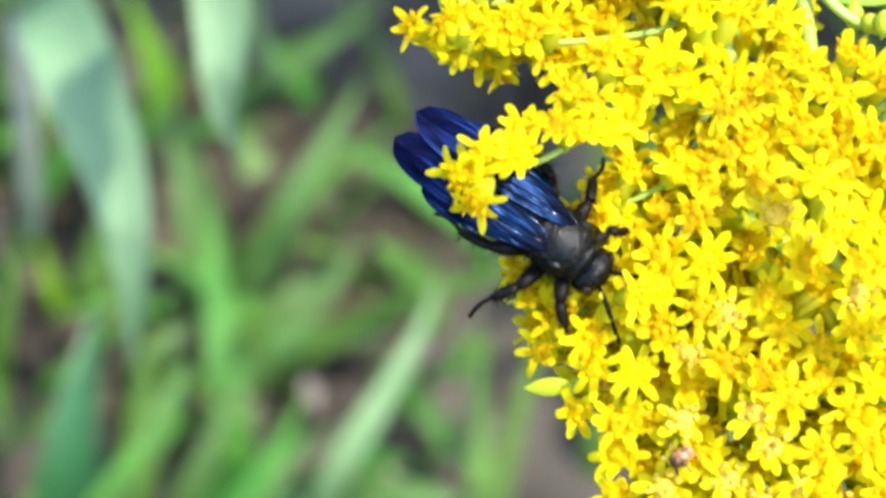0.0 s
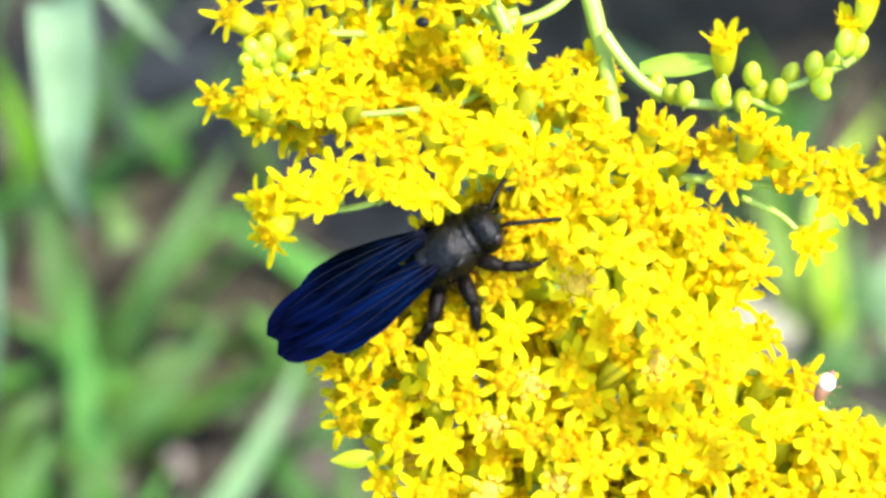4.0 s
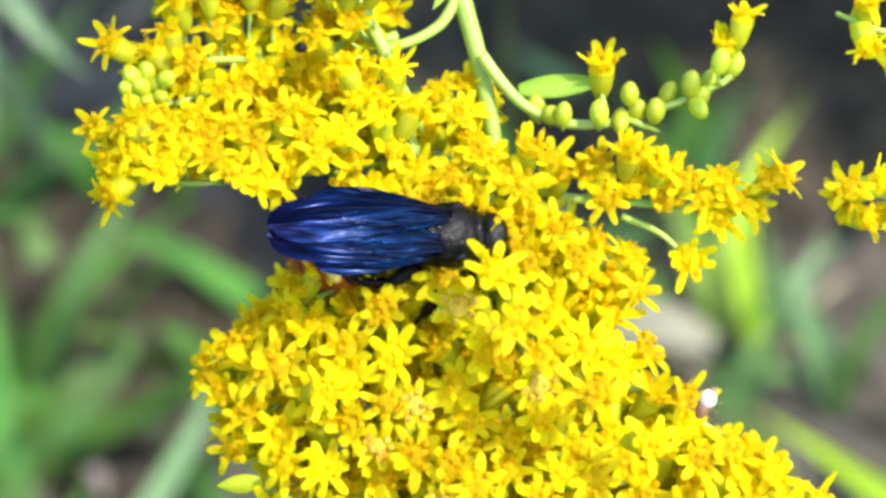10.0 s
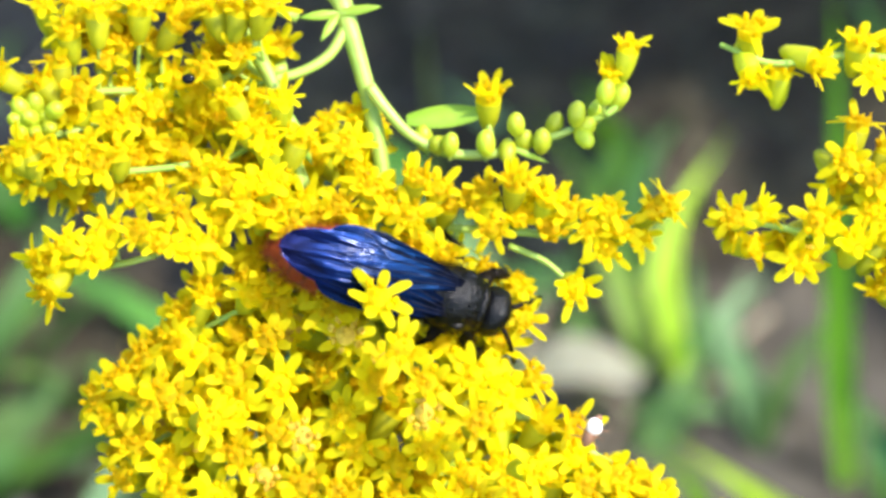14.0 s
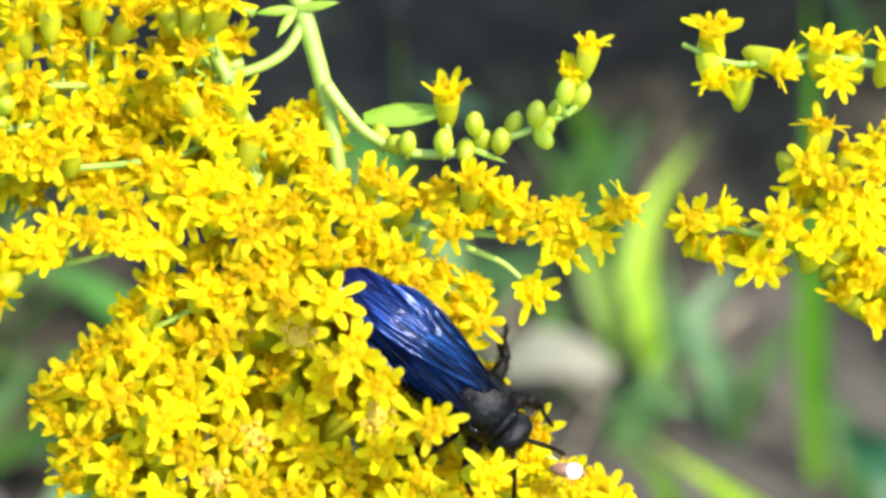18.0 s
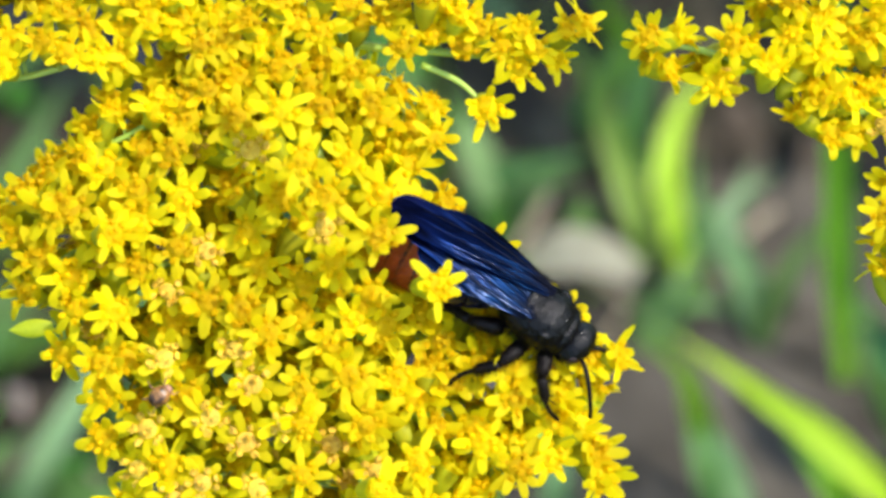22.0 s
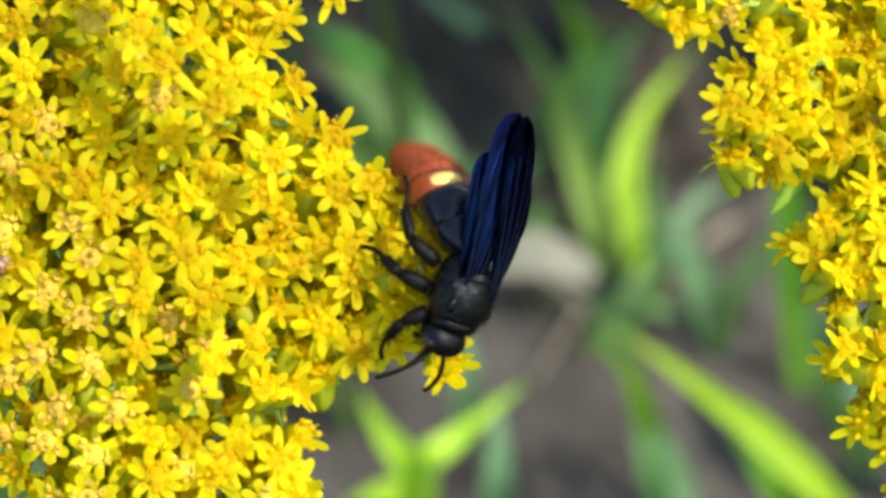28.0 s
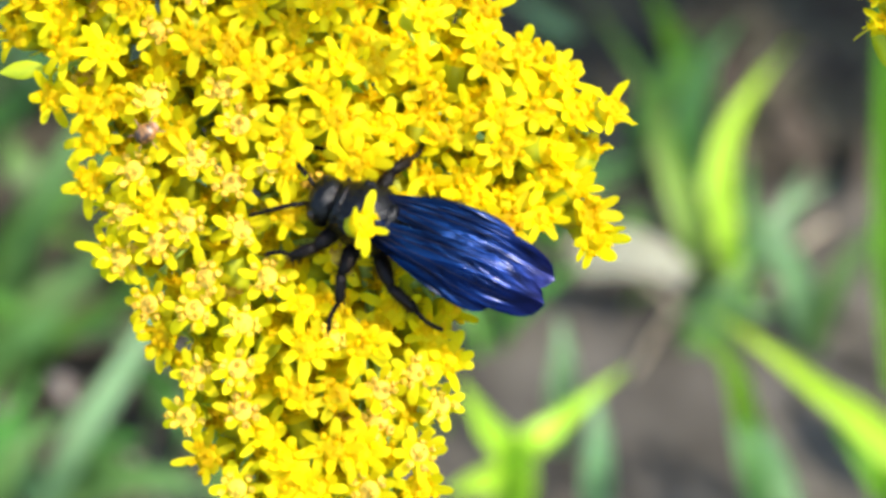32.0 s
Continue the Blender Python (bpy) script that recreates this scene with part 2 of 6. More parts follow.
DRYLEAF = material("dry_leaf_pale", [(0.3, (0.28, 0.26, 0.17)), (0.7, (0.44, 0.41, 0.28))], 0.6, 80, fine=0.2, bump=0.5, through=0.15)
STONE = material("pebble", [(0.3, (0.24, 0.20, 0.17)), (0.7, (0.40, 0.34, 0.30))], 0.8, 120, per_object=0.25, fine=0.25, bump=0.6)
# near-black brown that paints shade onto patches of the soil
SHADE_LITTER = material("shade_dark_litter", [(0.3, (0.030, 0.027, 0.018)), (0.7, (0.085, 0.068, 0.045))], 0.8, 60, per_object=0.3, island=True, fine=0.2, spec=0.2)
TAN = material("bug_tan", [(0.42, (0.03, 0.012, 0.004)), (0.58, (0.26, 0.12, 0.03))], 0.4, 1500, fine=0.3)
PALEBUG = material("pale_petal_dried", [(0.3, (0.66, 0.50, 0.44)), (0.7, (0.85, 0.76, 0.70))], 0.5, 900, fine=0.2)
DRIED = material("dried_brown_petal", [(0.3, (0.14, 0.06, 0.03)), (0.7, (0.34, 0.17, 0.09))], 0.6, 1500, fine=0.25)


# ---- mesh helpers ----
def part(name, bm, mats, parent=None, label="", m=None):
    """Links a bmesh as one mesh object under a thing or a part. m: its pose in the parent's space."""
    me = bpy.data.meshes.new(name)
    bm.to_mesh(me)
    bm.free()
    for k in (mats if isinstance(mats, (list, tuple)) else [mats]):
        me.materials.append(k)
    for p in me.polygons:
        p.use_smooth = True
    ob = new(name, me)
    if parent is not None:
        ob.parent = parent
    if m is not None:
        ob.matrix_basis = m
    if label:
        tagged(ob, label)
    return ob


def thing(name, m, label, category, group="", kind=""):
    ob = new(name)
    ob.empty_display_size = 0.01
    ob.matrix_basis = m
    return tagged(ob, label, category, group, kind)


def spline(pts, n):
    """Points of a smooth curve through pts, n to a span."""
    v = [Vector(p) for p in pts]
    v = [v[0] * 2 - v[1]] + v + [v[-1] * 2 - v[-2]]
    out = []
    for i in range(1, len(v) - 2):
        a, b, c, d = v[i - 1:i + 3]
        for k in range(n):
            t = k / n
            out.append(0.5 * (2 * b + (c - a) * t + (2 * a - 5 * b + 4 * c - d) * t * t + (3 * b - a - 3 * c + d) * t ** 3))
    out.append(v[-2].copy())
    return out


def tube(bm, path, radius, sides=6, mat=0, squash=1.0):
    """Adds a closed tube along path; radius: a number, or a function of 0..1."""
    rings = []
    ref = Vector((0.31, 0.17, 0.93))
    for i, p in enumerate(path):
        d = (path[min(i + 1, len(path) - 1)] - path[max(i - 1, 0)])
        d = d.normalized() if d.length > 1e-9 else Vector((0, 0, 1))
        u = d.cross(ref)
        u = u.normalized() if u.length > 1e-4 else Vector((1, 0, 0))
        w = d.cross(u)
        r = radius(i / max(1, len(path) - 1)) if callable(radius) else radius
        rings.append([bm.verts.new(p + (u * math.cos(a) + w * squash * math.sin(a)) * r) for a in (math.tau * k / sides for k in range(sides))])
    for a, b in zip(rings, rings[1:]):
        for k in range(sides):
            bm.faces.new((a[k], a[(k + 1) % sides], b[(k + 1) % sides], b[k])).material_index = mat
    bm.faces.new(rings[0][::-1]).material_index = mat
    bm.faces.new(rings[-1]).material_index = mat
    return rings


def loft(bm, rows, sides=20, mat=0):
    """Body of oval rings along x. rows: (x, half width, half height, z of its middle)."""
    rings = []
    for x, ry, rz, zc in rows:
        rings.append([bm.verts.new((x, ry * math.cos(a), zc + rz * math.sin(a))) for a in (math.tau * k / sides for k in range(sides))])
    for a, b in zip(rings, rings[1:]):
        for k in range(sides):
            bm.faces.new((a[k], a[(k + 1) % sides], b[(k + 1) % sides], b[k])).material_index = mat
    bm.faces.new(rings[0][::-1]).material_index = mat
    bm.faces.new(rings[-1]).material_index = mat
    bmesh.ops.recalc_face_normals(bm, faces=bm.faces)


def blob(bm, centre, r, rx=1.0, ry=1.0, rz=1.0, mat=0, sub=2):
    made = bmesh.ops.create_icosphere(bm, subdivisions=sub, radius=r)
    for v in made["verts"]:
        v.co = Vector((v.co.x * rx, v.co.y * ry, v.co.z * rz)) + Vector(centre)
    for f in {f for v in made["verts"] for f in v.link_faces}:
        f.material_index = mat


def hairs(bm, spots, length, rnd, thick=0.035 * MM, mat=0, lean=None):
    """Short tapering hairs on spots (place, normal)."""
    for p, nrm in spots:
        d = (nrm + Vector((rnd.gauss(0, 0.3), rnd.gauss(0, 0.3), rnd.gauss(0, 0.3))) + (lean or Vector())).normalized()
        u = d.orthogonal().normalized() * thick
        w = d.cross(u).normalized() * thick
        tip = bm.verts.new(p + d * length * rnd.uniform(0.6, 1.2))
        base = [bm.verts.new(p + u), bm.verts.new(p - u * 0.5 + w), bm.verts.new(p - u * 0.5 - w)]
        for k in range(3):
            bm.faces.new((base[k], base[(k + 1) % 3], tip)).material_index = mat


def facing(d, spin=0.0):
    """Turn that brings z to d."""
    return d.to_track_quat("Z", "Y").to_matrix().to_4x4() @ Matrix.Rotation(spin, 4, "Z")


# ---- flower heads ----
def petal(bm, ang, lift, length, width, curl, base_r, mat=0):
    """A strap-shaped ray: narrow at its foot, blunt at its tip, channelled along the middle."""
    ca, sa = math.cos(ang), math.sin(ang)
    prev = None
    for s, w in ((0, 0.78), (0.2, 0.92), (0.45, 1.0), (0.72, 0.94), (0.9, 0.70), (1.0, 0.28)):
        r = base_r + length * s * math.cos(lift)
        z = length * s * math.sin(lift) - curl * length * s * s
        h = width * w / 2
        row = [bm.verts.new((ca * r - sa * q, sa * r + ca * q, z + c)) for q, c in ((-h, 0.02 * width), (-h * 0.5, 0.11 * width), (0, 0.03 * width), (h * 0.5, 0.11 * width), (h, 0.02 * width))]
        if prev:
            for j in range(4):
                bm.faces.new((prev[j], prev[j + 1], row[j + 1], row[j])).material_index = mat
        prev = row


def flower_mesh(rnd, faded=False, shut=0.0):
    """Goldenrod head: a yellow-green cup of bracts, six to nine rays round a mound of small tubular florets. shut: how far the rays still stand up."""
    bm = bmesh.new()
    n = rnd.choice((6, 7, 7, 8, 8, 9))
    for k in range(n):
        a = math.tau * (k + rnd.uniform(-0.34, 0.34)) / n
        lift = rnd.uniform(0.0, 1.05) + shut * 0.7
        petal(bm, a, lift, rnd.uniform(1.35, 2.0) * MM * (0.85 if faded else 1.0), rnd.uniform(0.58, 0.80) * MM, rnd.uniform(-0.1, 0.6), 0.62 * MM)
    d = rnd.choice((9, 10, 11))
    for k in range(d):
        inner = k < 3
        r = rnd.uniform(0.12, 0.28) * MM if inner else rnd.uniform(0.52, 0.78) * MM
        a = math.tau * k / (3 if inner else d - 3) + rnd.uniform(-0.35, 0.35)
        foot = Vector((r * math.cos(a), r * math.sin(a), -0.3 * MM))
        h = (rnd.uniform(0.55, 0.95) if inner else rnd.uniform(0.5, 0.85)) * MM
        out = Vector((math.cos(a), math.sin(a), 0)) * (0.1 if inner else 0.34) * MM
        path = [foot, foot + Vector((0, 0, h * 0.7)) + out * 0.5, foot + Vector((0, 0, h)) + out]
        rings = tube(bm, path, lambda s: (0.15 + 0.11 * s) * MM, 5, 1)
        top = path[-1]
        if k % 3 == 2:              # a floret that is still shut
            tip = bm.verts.new(top + out * 0.4 + Vector((0, 0, 0.3 * MM)))
            for j in range(5):
                bm.faces.new((rings[-1][j], rings[-1][(j + 1) % 5], tip)).material_index = 1
            continue
        for j in range(5):          # the floret's five lobes, bent outward
            b = math.tau * j / 5
            o = Vector((math.cos(b), math.sin(b), 0.35)) * rnd.uniform(0.24, 0.38) * MM
            bm.faces.new((rings[-1][j], rings[-1][(j + 1) % 5], bm.verts.new(top + o))).material_index = 1
        if k % 2 == 0:              # the pistil that stands out of it
            tube(bm, [top, top + out * 0.5 + Vector((rnd.gauss(0, 0.08), rnd.gauss(0, 0.08), 0.45)) * MM], 0.055 * MM, 4, 1)
    # the cup of overlapping bracts
    rows = [(-3.0, 0.24), (-2.7, 0.46), (-2.0, 0.70), (-1.2, 0.84), (-0.5, 0.88), (-0.1, 0.82)]
    rings = []
    for i, (z, r) in enumerate(rows):
        rings.append([bm.verts.new((r * MM * (1 + 0.09 * ((j + i // 2) % 2)) * math.cos(math.tau * j / 12), r * MM * (1 + 0.09 * ((j + i // 2) % 2)) * math.sin(math.tau * j / 12), z * MM)) for j in range(12)])
    for a, b in zip(rings, rings[1:]):
        for j in range(12):
            bm.faces.new((a[j], a[(j + 1) % 12], b[(j + 1) % 12], b[j])).material_index = 0 if b is rings[-1] else 2
    bm.faces.new(rings[0][::-1]).material_index = 2
    crown = bm.verts.new((0, 0, 0.42 * MM))
    brow = [bm.verts.new((0.62 * MM * math.cos(math.tau * j / 12), 0.62 * MM * math.sin(math.tau * j / 12), 0.26 * MM)) for j in range(12)]
    for j in range(12):
        bm.faces.new((rings[-1][j], rings[-1][(j + 1) % 12], brow[(j + 1) % 12], brow[j])).material_index = 0
        bm.faces.new((brow[j], brow[(j + 1) % 12], crown)).material_index = 1
    me = bpy.data.meshes.new("flower_head")
    bm.to_mesh(me)
    bm.free()
    for k in (PETAL, FADED if faded else DISC, CUP):
        me.materials.append(k)
    for p in me.polygons:
        p.use_smooth = p.material_index != 1
    return me


def bud_mesh(rnd):
    bm = bmesh.new()
    rings = []
    for z, r in ((-0.3, 0.25), (0.0, 0.55), (0.6, 0.80), (1.2, 0.82), (1.8, 0.62), (2.15, 0.25)):
        rings.append([bm.verts.new((r * MM * (1 + 0.07 * (j % 2)) * math.cos(math.tau * j / 10), r * MM * (1 + 0.07 * (j % 2)) * math.sin(math.tau * j / 10), z * MM)) for j in range(10)])
    for a, b in zip(rings, rings[1:]):
        for j in range(10):
            bm.faces.new((a[j], a[(j + 1) % 10], b[(j + 1) % 10], b[j]))
    bm.faces.new(rings[0][::-1])
    bm.faces.new(rings[-1])
    me = bpy.data.meshes.new("bud")
    bm.to_mesh(me)
    bm.free()
    me.materials.append(BUD)
    for p in me.polygons:
        p.use_smooth = True
    return me


flower_rnd = random.Random(11)
OPEN = [flower_mesh(flower_rnd) for k in range(22)]
HALF = [flower_mesh(flower_rnd, shut=0.75) for k in range(5)]
OLD = [flower_mesh(flower_rnd, faded=True) for k in range(9)]
BUDS = [bud_mesh(flower_rnd) for k in range(3)]


def on_plant(plant):
    """The flower frame seen from the plant's own origin."""
    return plant.matrix_basis.inverted() @ PLANT


def add_flower(branch_ob, at, face, size, rnd, kinds=None):
    """A head on a branch; at and face in the branch's space."""
    r = rnd.random()
    me = rnd.choice(kinds) if kinds else rnd.choice(OPEN if r < 0.84 else HALF if r < 0.97 else OLD)
    ob = new("bud" if me in BUDS else "flower_head", me)
    ob.parent = branch_ob
    ob.matrix_basis = Matrix.Translation(at) @ facing(face, rnd.uniform(0, 6.28)) @ Matrix.Scale(size, 4)
    return ob


def branch(plant, pts, r0=0.55, r1=0.25, name="branch", mat=None, twigs=()):
    """A branch through pts (mm in the flower frame), with its own origin at its foot, and stalks to its flower heads."""
    v = [Vector(p) * MM for p in pts]
    foot = v[0]
    path = spline([p - foot for p in v], 6)
    bm = bmesh.new()
    tube(bm, path, lambda s: (r0 + (r1 - r0) * s) * MM, 7)
    ob = part(name, bm, mat or STEM, plant, m=on_plant(plant) @ Matrix.Translation(foot))
    for a, b in twigs:
        a, b = Vector(a) * MM - foot, Vector(b) * MM - foot
        bend = (a + b) / 2 + Vector((0, -0.4, -0.4)) * MM
        bm = bmesh.new()
        tube(bm, spline([a, bend, b], 3), 0.17 * MM, 5)
        part("stalk", bm, mat or STEM, ob)
    return ob, path, foot


def flowering(plant, pts, count, spread, rnd, start=0.12, up=(0, 0.5, 0.8), kinds=None, r0=0.5, gap=2.6):
    """A branch with heads set along it, none closer than gap to the next."""
    v = [Vector(p) for p in pts]
    line = spline(v, 12)
    spots = []
    tries = 0
    while len(spots) < count and tries < count * 60:
        tries += 1
        s = start + (1 - start) * rnd.random()
        i = min(int(s * (len(line) - 1)), len(line) - 2)
        c = line[i].lerp(line[i + 1], rnd.random())
        d = (line[i + 1] - line[i]).normalized()
        o = Vector((rnd.gauss(0, 1), rnd.gauss(0, 1), rnd.gauss(0, 0.7))) + Vector(up) * 0.8
        o -= d * o.dot(d) * 0.7
        o = o.normalized() * rnd.uniform(0.45, 1.0) * spread
        p = c + o
        if all((p - q).length > gap for q, *_ in spots):
            spots.append((p, c, o, s))
    twigs = [(c, p - (o.normalized() * 1.8)) for p, c, o, s in spots]
    ob, path, foot = branch(plant, pts, r0, 0.22, "branch", None, twigs)
    for p, c, o, s in spots:
        face = (o.normalized() * 0.7 + Vector((0.05, 0.3, 0.5)) + Vector((rnd.gauss(0, 0.4), rnd.gauss(0, 0.35), rnd.gauss(0, 0.25))))
        face.z = max(face.z, 0.1)
        face.normalize()
        add_flower(ob, p * MM - foot, face, rnd.uniform(1.0, 1.22), rnd, kinds)
    return ob, foot


def bearing(plant, pts, heads, z, rnd, r0=0.5, kinds=None):
    """A branch that carries the named heads (x, y, and the lean of the face to x and y), each on its own curved stalk."""
    line = spline([Vector(p) for p in pts], 12)
    twigs, spots = [], []
    for x, y, fx, fy in heads:
        face = Vector((fx + rnd.gauss(0, 0.1), fy + rnd.gauss(0, 0.1), 0))
        face.z = math.sqrt(max(0.12, 1 - min(1, face.length_squared)))
        face.normalize()
        p = Vector((x, y, z + rnd.gauss(0, 0.8)))
        if kinds is BUDS:
            p -= face * 0.9
        end = p - face * (0.2 if kinds is BUDS else 2.7)
        c = min(line, key=lambda q: (end - q).length_squared)
        twigs.append((c, end))
        spots.append((p, face))
    ob, path, foot = branch(plant, pts, r0, 0.26, "branch", None, twigs)
    for p, face in spots:
        add_flower(ob, p * MM - foot, face, rnd.uniform(0.80, 0.96) if kinds is BUDS else rnd.uniform(0.98, 1.16), rnd, kinds or (OPEN if rnd.random() < 0.85 else HALF))
    return ob


def bract(parent, at, way, length, width, name="bract", label="", normal=(0, 0, 1), mat=None, m=None, droop=0.25):
    """A small pointed leaf from at along way (mm), folded along its midrib."""
    bm = bmesh.new()
    a, w = Vector(at) * MM, Vector(way).normalized()
    side = w.cross(Vector(normal)).normalized()
    up = side.cross(w)
    prev = None
    for k in range(9):
        s = k / 8
        wide = width * MM * (math.sin(math.pi * min(1, s * 0.9 + 0.12)) ** 0.8) * (1 if s < 1 else 0.05) / 2
        c = a + w * length * MM * s - up * droop * length * MM * s * s
        row = [bm.verts.new(c - side * wide + up * wide * 0.3), bm.verts.new(c), bm.verts.new(c + side * wide + up * wide * 0.3)]
        low = [bm.verts.new(q.co - up * 0.09 * MM) for q in row]
        row = row + low[::-1]
        if prev:
            for j in range(6):
                bm.faces.new((prev[j], prev[(j + 1) % 6], row[(j + 1) % 6], row[j]))
        prev = row
    bm.faces.new(prev)
    bmesh.ops.recalc_face_normals(bm, faces=bm.faces)
    return part(name, bm, mat or LEAFLET, parent, label, m)


def curve_at(table, y):
    """Value at y of a table of (y, value), falling y."""
    if y >= table[0][0]:
        return table[0][1]
    for (y0, v0), (y1, v1) in zip(table, table[1:]):
        if y0 >= y >= y1:
            return v0 + (v1 - v0) * (y0 - y) / (y0 - y1)
    return table[-1][1]


LEFT_EDGE = [(4, -9), (1.5, -15), (-0.5, -21), (-3, -25), (-6.6, -25.6), (-10, -23.4), (-14, -21.5), (-18, -17), (-22, -16.8), (-29, -14), (-33, -11.2), (-40, -9), (-45, -7.2), (-50, -5), (-58, 0), (-66, 6)]
RIGHT_EDGE = [(9, 1), (5, 5), (0, 9.5), (-3, 8.8), (-6, 12.0), (-9.5, 16.5), (-13, 22.5), (-16, 25.8), (-20, 23.0), (-24, 20.5), (-26.5, 15.5), (-28.5, 12.2), (-36, 12.9), (-43, 10.6), (-48, 10), (-58, 10), (-66, 8)]


def plume_heads():
    """The heads that face the viewer on the hanging plume: x, y, z in mm, the lean of the face to x and y, and whether open, half shut or faded."""
    heads = []
    heads += [
        (-15.4, 7.8, -1.8, 0, 0.5, "o"), (-16.1, 4.6, -1.8, -0.6, 0.1, "o"), (-12.2, 6.6, -1.8, 0, 0.3, "o"), (-11.2, 7.8, -1.3, 0.1, 0.4, "o"), (-12.9, 2.7, -1.8, 0, 0.2, "o"),
        (-14.7, 1.8, -1.8, -0.2, 0.3, "o"), (-18.4, 2.3, -1.8, -0.8, 0.2, "o"), (-16.4, -0.4, 0.6, -0.1, 0.1, "o"), (-19.7, 0.1, -1.3, -0.6, 0.5, "o"), (-21.2, -0.8, -0.1, -0.7, 0.4, "o"),
        (-22.9, -2.4, 0.4, -0.6, 0.5, "o"), (-24.8, -4.2, -0.1, -0.5, 0.2, "o"), (-20.5, -4.1, 2.5, -0.3, 0, "o"), (-18.9, -3.7, 2.8, 0.1, 0.2, "o"),
    ]
    heads += [
        (-15.4, -3.7, 1.8, 0, 0, "o"), (-23.6, -6.0, 0.7, -0.3, 0.3, "h"), (-8.0, 5.7, 2.0, 0.1, 0.3, "o"), (-9.7, 3.4, 2.0, 0, 0.1, "o"), (-10.7, 0.6, 3.7, 0, 0.1, "o"),
        (-9.8, -3.0, 4.6, 0.15, -0.15, "o"), (-13.4, -2.3, 3.9, -0.1, 0.3, "o"), (-13.4, -4.8, 3.9, 0, 0, "o"), (-15.9, -6.1, 3.5, -0.1, 0.2, "o"), (-10.3, -6.8, 4.3, 0, 0.1, "o"),
        (-8.0, -7.1, 3.6, 0.3, 0, "f"), (-13.3, -8.5, 4.0, -0.1, 0.2, "o"), (-11.1, -10.2, 3.5, 0, -0.2, "f"), (-21.4, -7.7, 2.1, -0.2, 0.5, "o"),
    ]
    heads += [
        (-22.7, -10.5, 0.9, -0.5, 0, "o"), (-18.7, -9.3, 2.8, 0, 0.2, "o"), (-18.5, -11.7, 2.7, 0, -0.1, "o"), (-15.3, -11.9, 3.3, 0.1, -0.2, "o"), (-19.9, -15.5, 0.4, -0.2, -0.1, "o"),
        (-16.6, -16.1, 1.8, 0, 0.1, "o"), (-16.5, -18.7, 0.6, -0.3, -0.2, "o"), (-11.4, -15.7, 3.1, 0, 0, "f"), (-10.8, -12.8, 1.7, 0.1, 0.1, "o"), (-7.9, -11.1, 3.7, 0, 0.2, "o"),
        (-14.7, -15.8, 0.8, 0.1, 0, "h"), (-5.7, 6.8, 1.2, 0, 0.2, "o"), (-5.6, 3.4, 3.9, 0.1, 0.1, "o"), (-4.5, 0.8, 4.4, -0.1, 0, "f"),
    ]
    heads += [
        (-1.9, 3.9, 10.0, 0.1, 0.3, "o"), (-0.1, 0.1, 10.2, 0.1, 0.2, "o"), (1.1, 4.3, 1.4, 0, 0, "o"), (-2.1, -2.8, 5.6, 0, 0.2, "o"), (-1.2, -1.4, 3.4, 0, 0.2, "f"),
        (1.7, -2.7, 10.2, 0.1, 0.3, "o"), (1.5, -5.0, 9.4, 0, -0.1, "f"), (5.8, -5.7, 9.8, 0.2, 0.3, "o"), (-4.8, -5.5, 3.6, 0, 0, "o"), (-3.9, -8.2, 3.1, 0, 0.1, "o"),
        (-0.4, -9.6, 2.6, 0, 0.3, "o"), (2.1, -7.9, 4.9, 0, 0, "o"), (5.0, -10.5, 4.2, 0.1, 0, "o"), (-5.3, -11.7, 4.1, 0.1, 0, "o"),
    ]
    heads += [
        (-0.6, -12.3, 3.1, 0, 0.2, "o"), (-3.1, -13.5, 4.4, 0.1, -0.1, "o"), (-5.8, -14.9, 3.8, -0.1, 0, "f"), (1.8, -14.4, 4.4, 0, 0, "o"), (-4.4, -17.6, 3.8, 0, 0.1, "f"),
        (-0.4, -18.0, 4.3, 0, 0.1, "o"), (3.2, -16.9, 4.4, 0.1, 0.1, "o"), (6.1, -12.9, 4.7, 0.2, 0.1, "o"), (-7.8, -20.3, 3.4, 0, 0, "f"), (-1.8, -20.7, 3.9, 0, 0, "f"),
        (4.9, -20.3, 4.1, 0.1, -0.2, "o"), (7.0, -17.4, 2.1, 0.1, 0, "o"), (10.1, -9.6, 9.7, 0.55, 0.1, "o"), (4.6, 3.8, -0.8, 0.1, 0.3, "o"),
    ]
    heads += [
        (8.1, -0.1, -0.3, 0.3, 0.3, "o"), (-9.6, -18.6, 2.8, 0, 0.2, "o"), (-12.8, -21.3, 2.3, 0, 0.2, "f"), (-16.6, -22.2, 0.7, -0.1, -0.1, "o"), (11.8, -6.7, -1.6, 0.4, 0.5, "h"),
        (14.3, -9.6, -1.2, 0.3, 0.4, "o"), (17.8, -11.1, -0.1, 0.2, 0.3, "o"), (20.2, -12.4, -1.2, 0.3, 0.4, "o"), (21.0, -13.2, 0.5, 0.2, 0.3, "o"), (19.1, -15.6, 1.1, 0, 0.1, "o"),
        (22.1, -15.9, 1.0, 0.3, -0.1, "o"), (24.8, -15.6, 0.5, 0.6, 0, "o"), (16.3, -16.4, 1.5, 0, 0, "o"), (13.7, -16.3, 0.2, 0, 0.1, "o"),
    ]
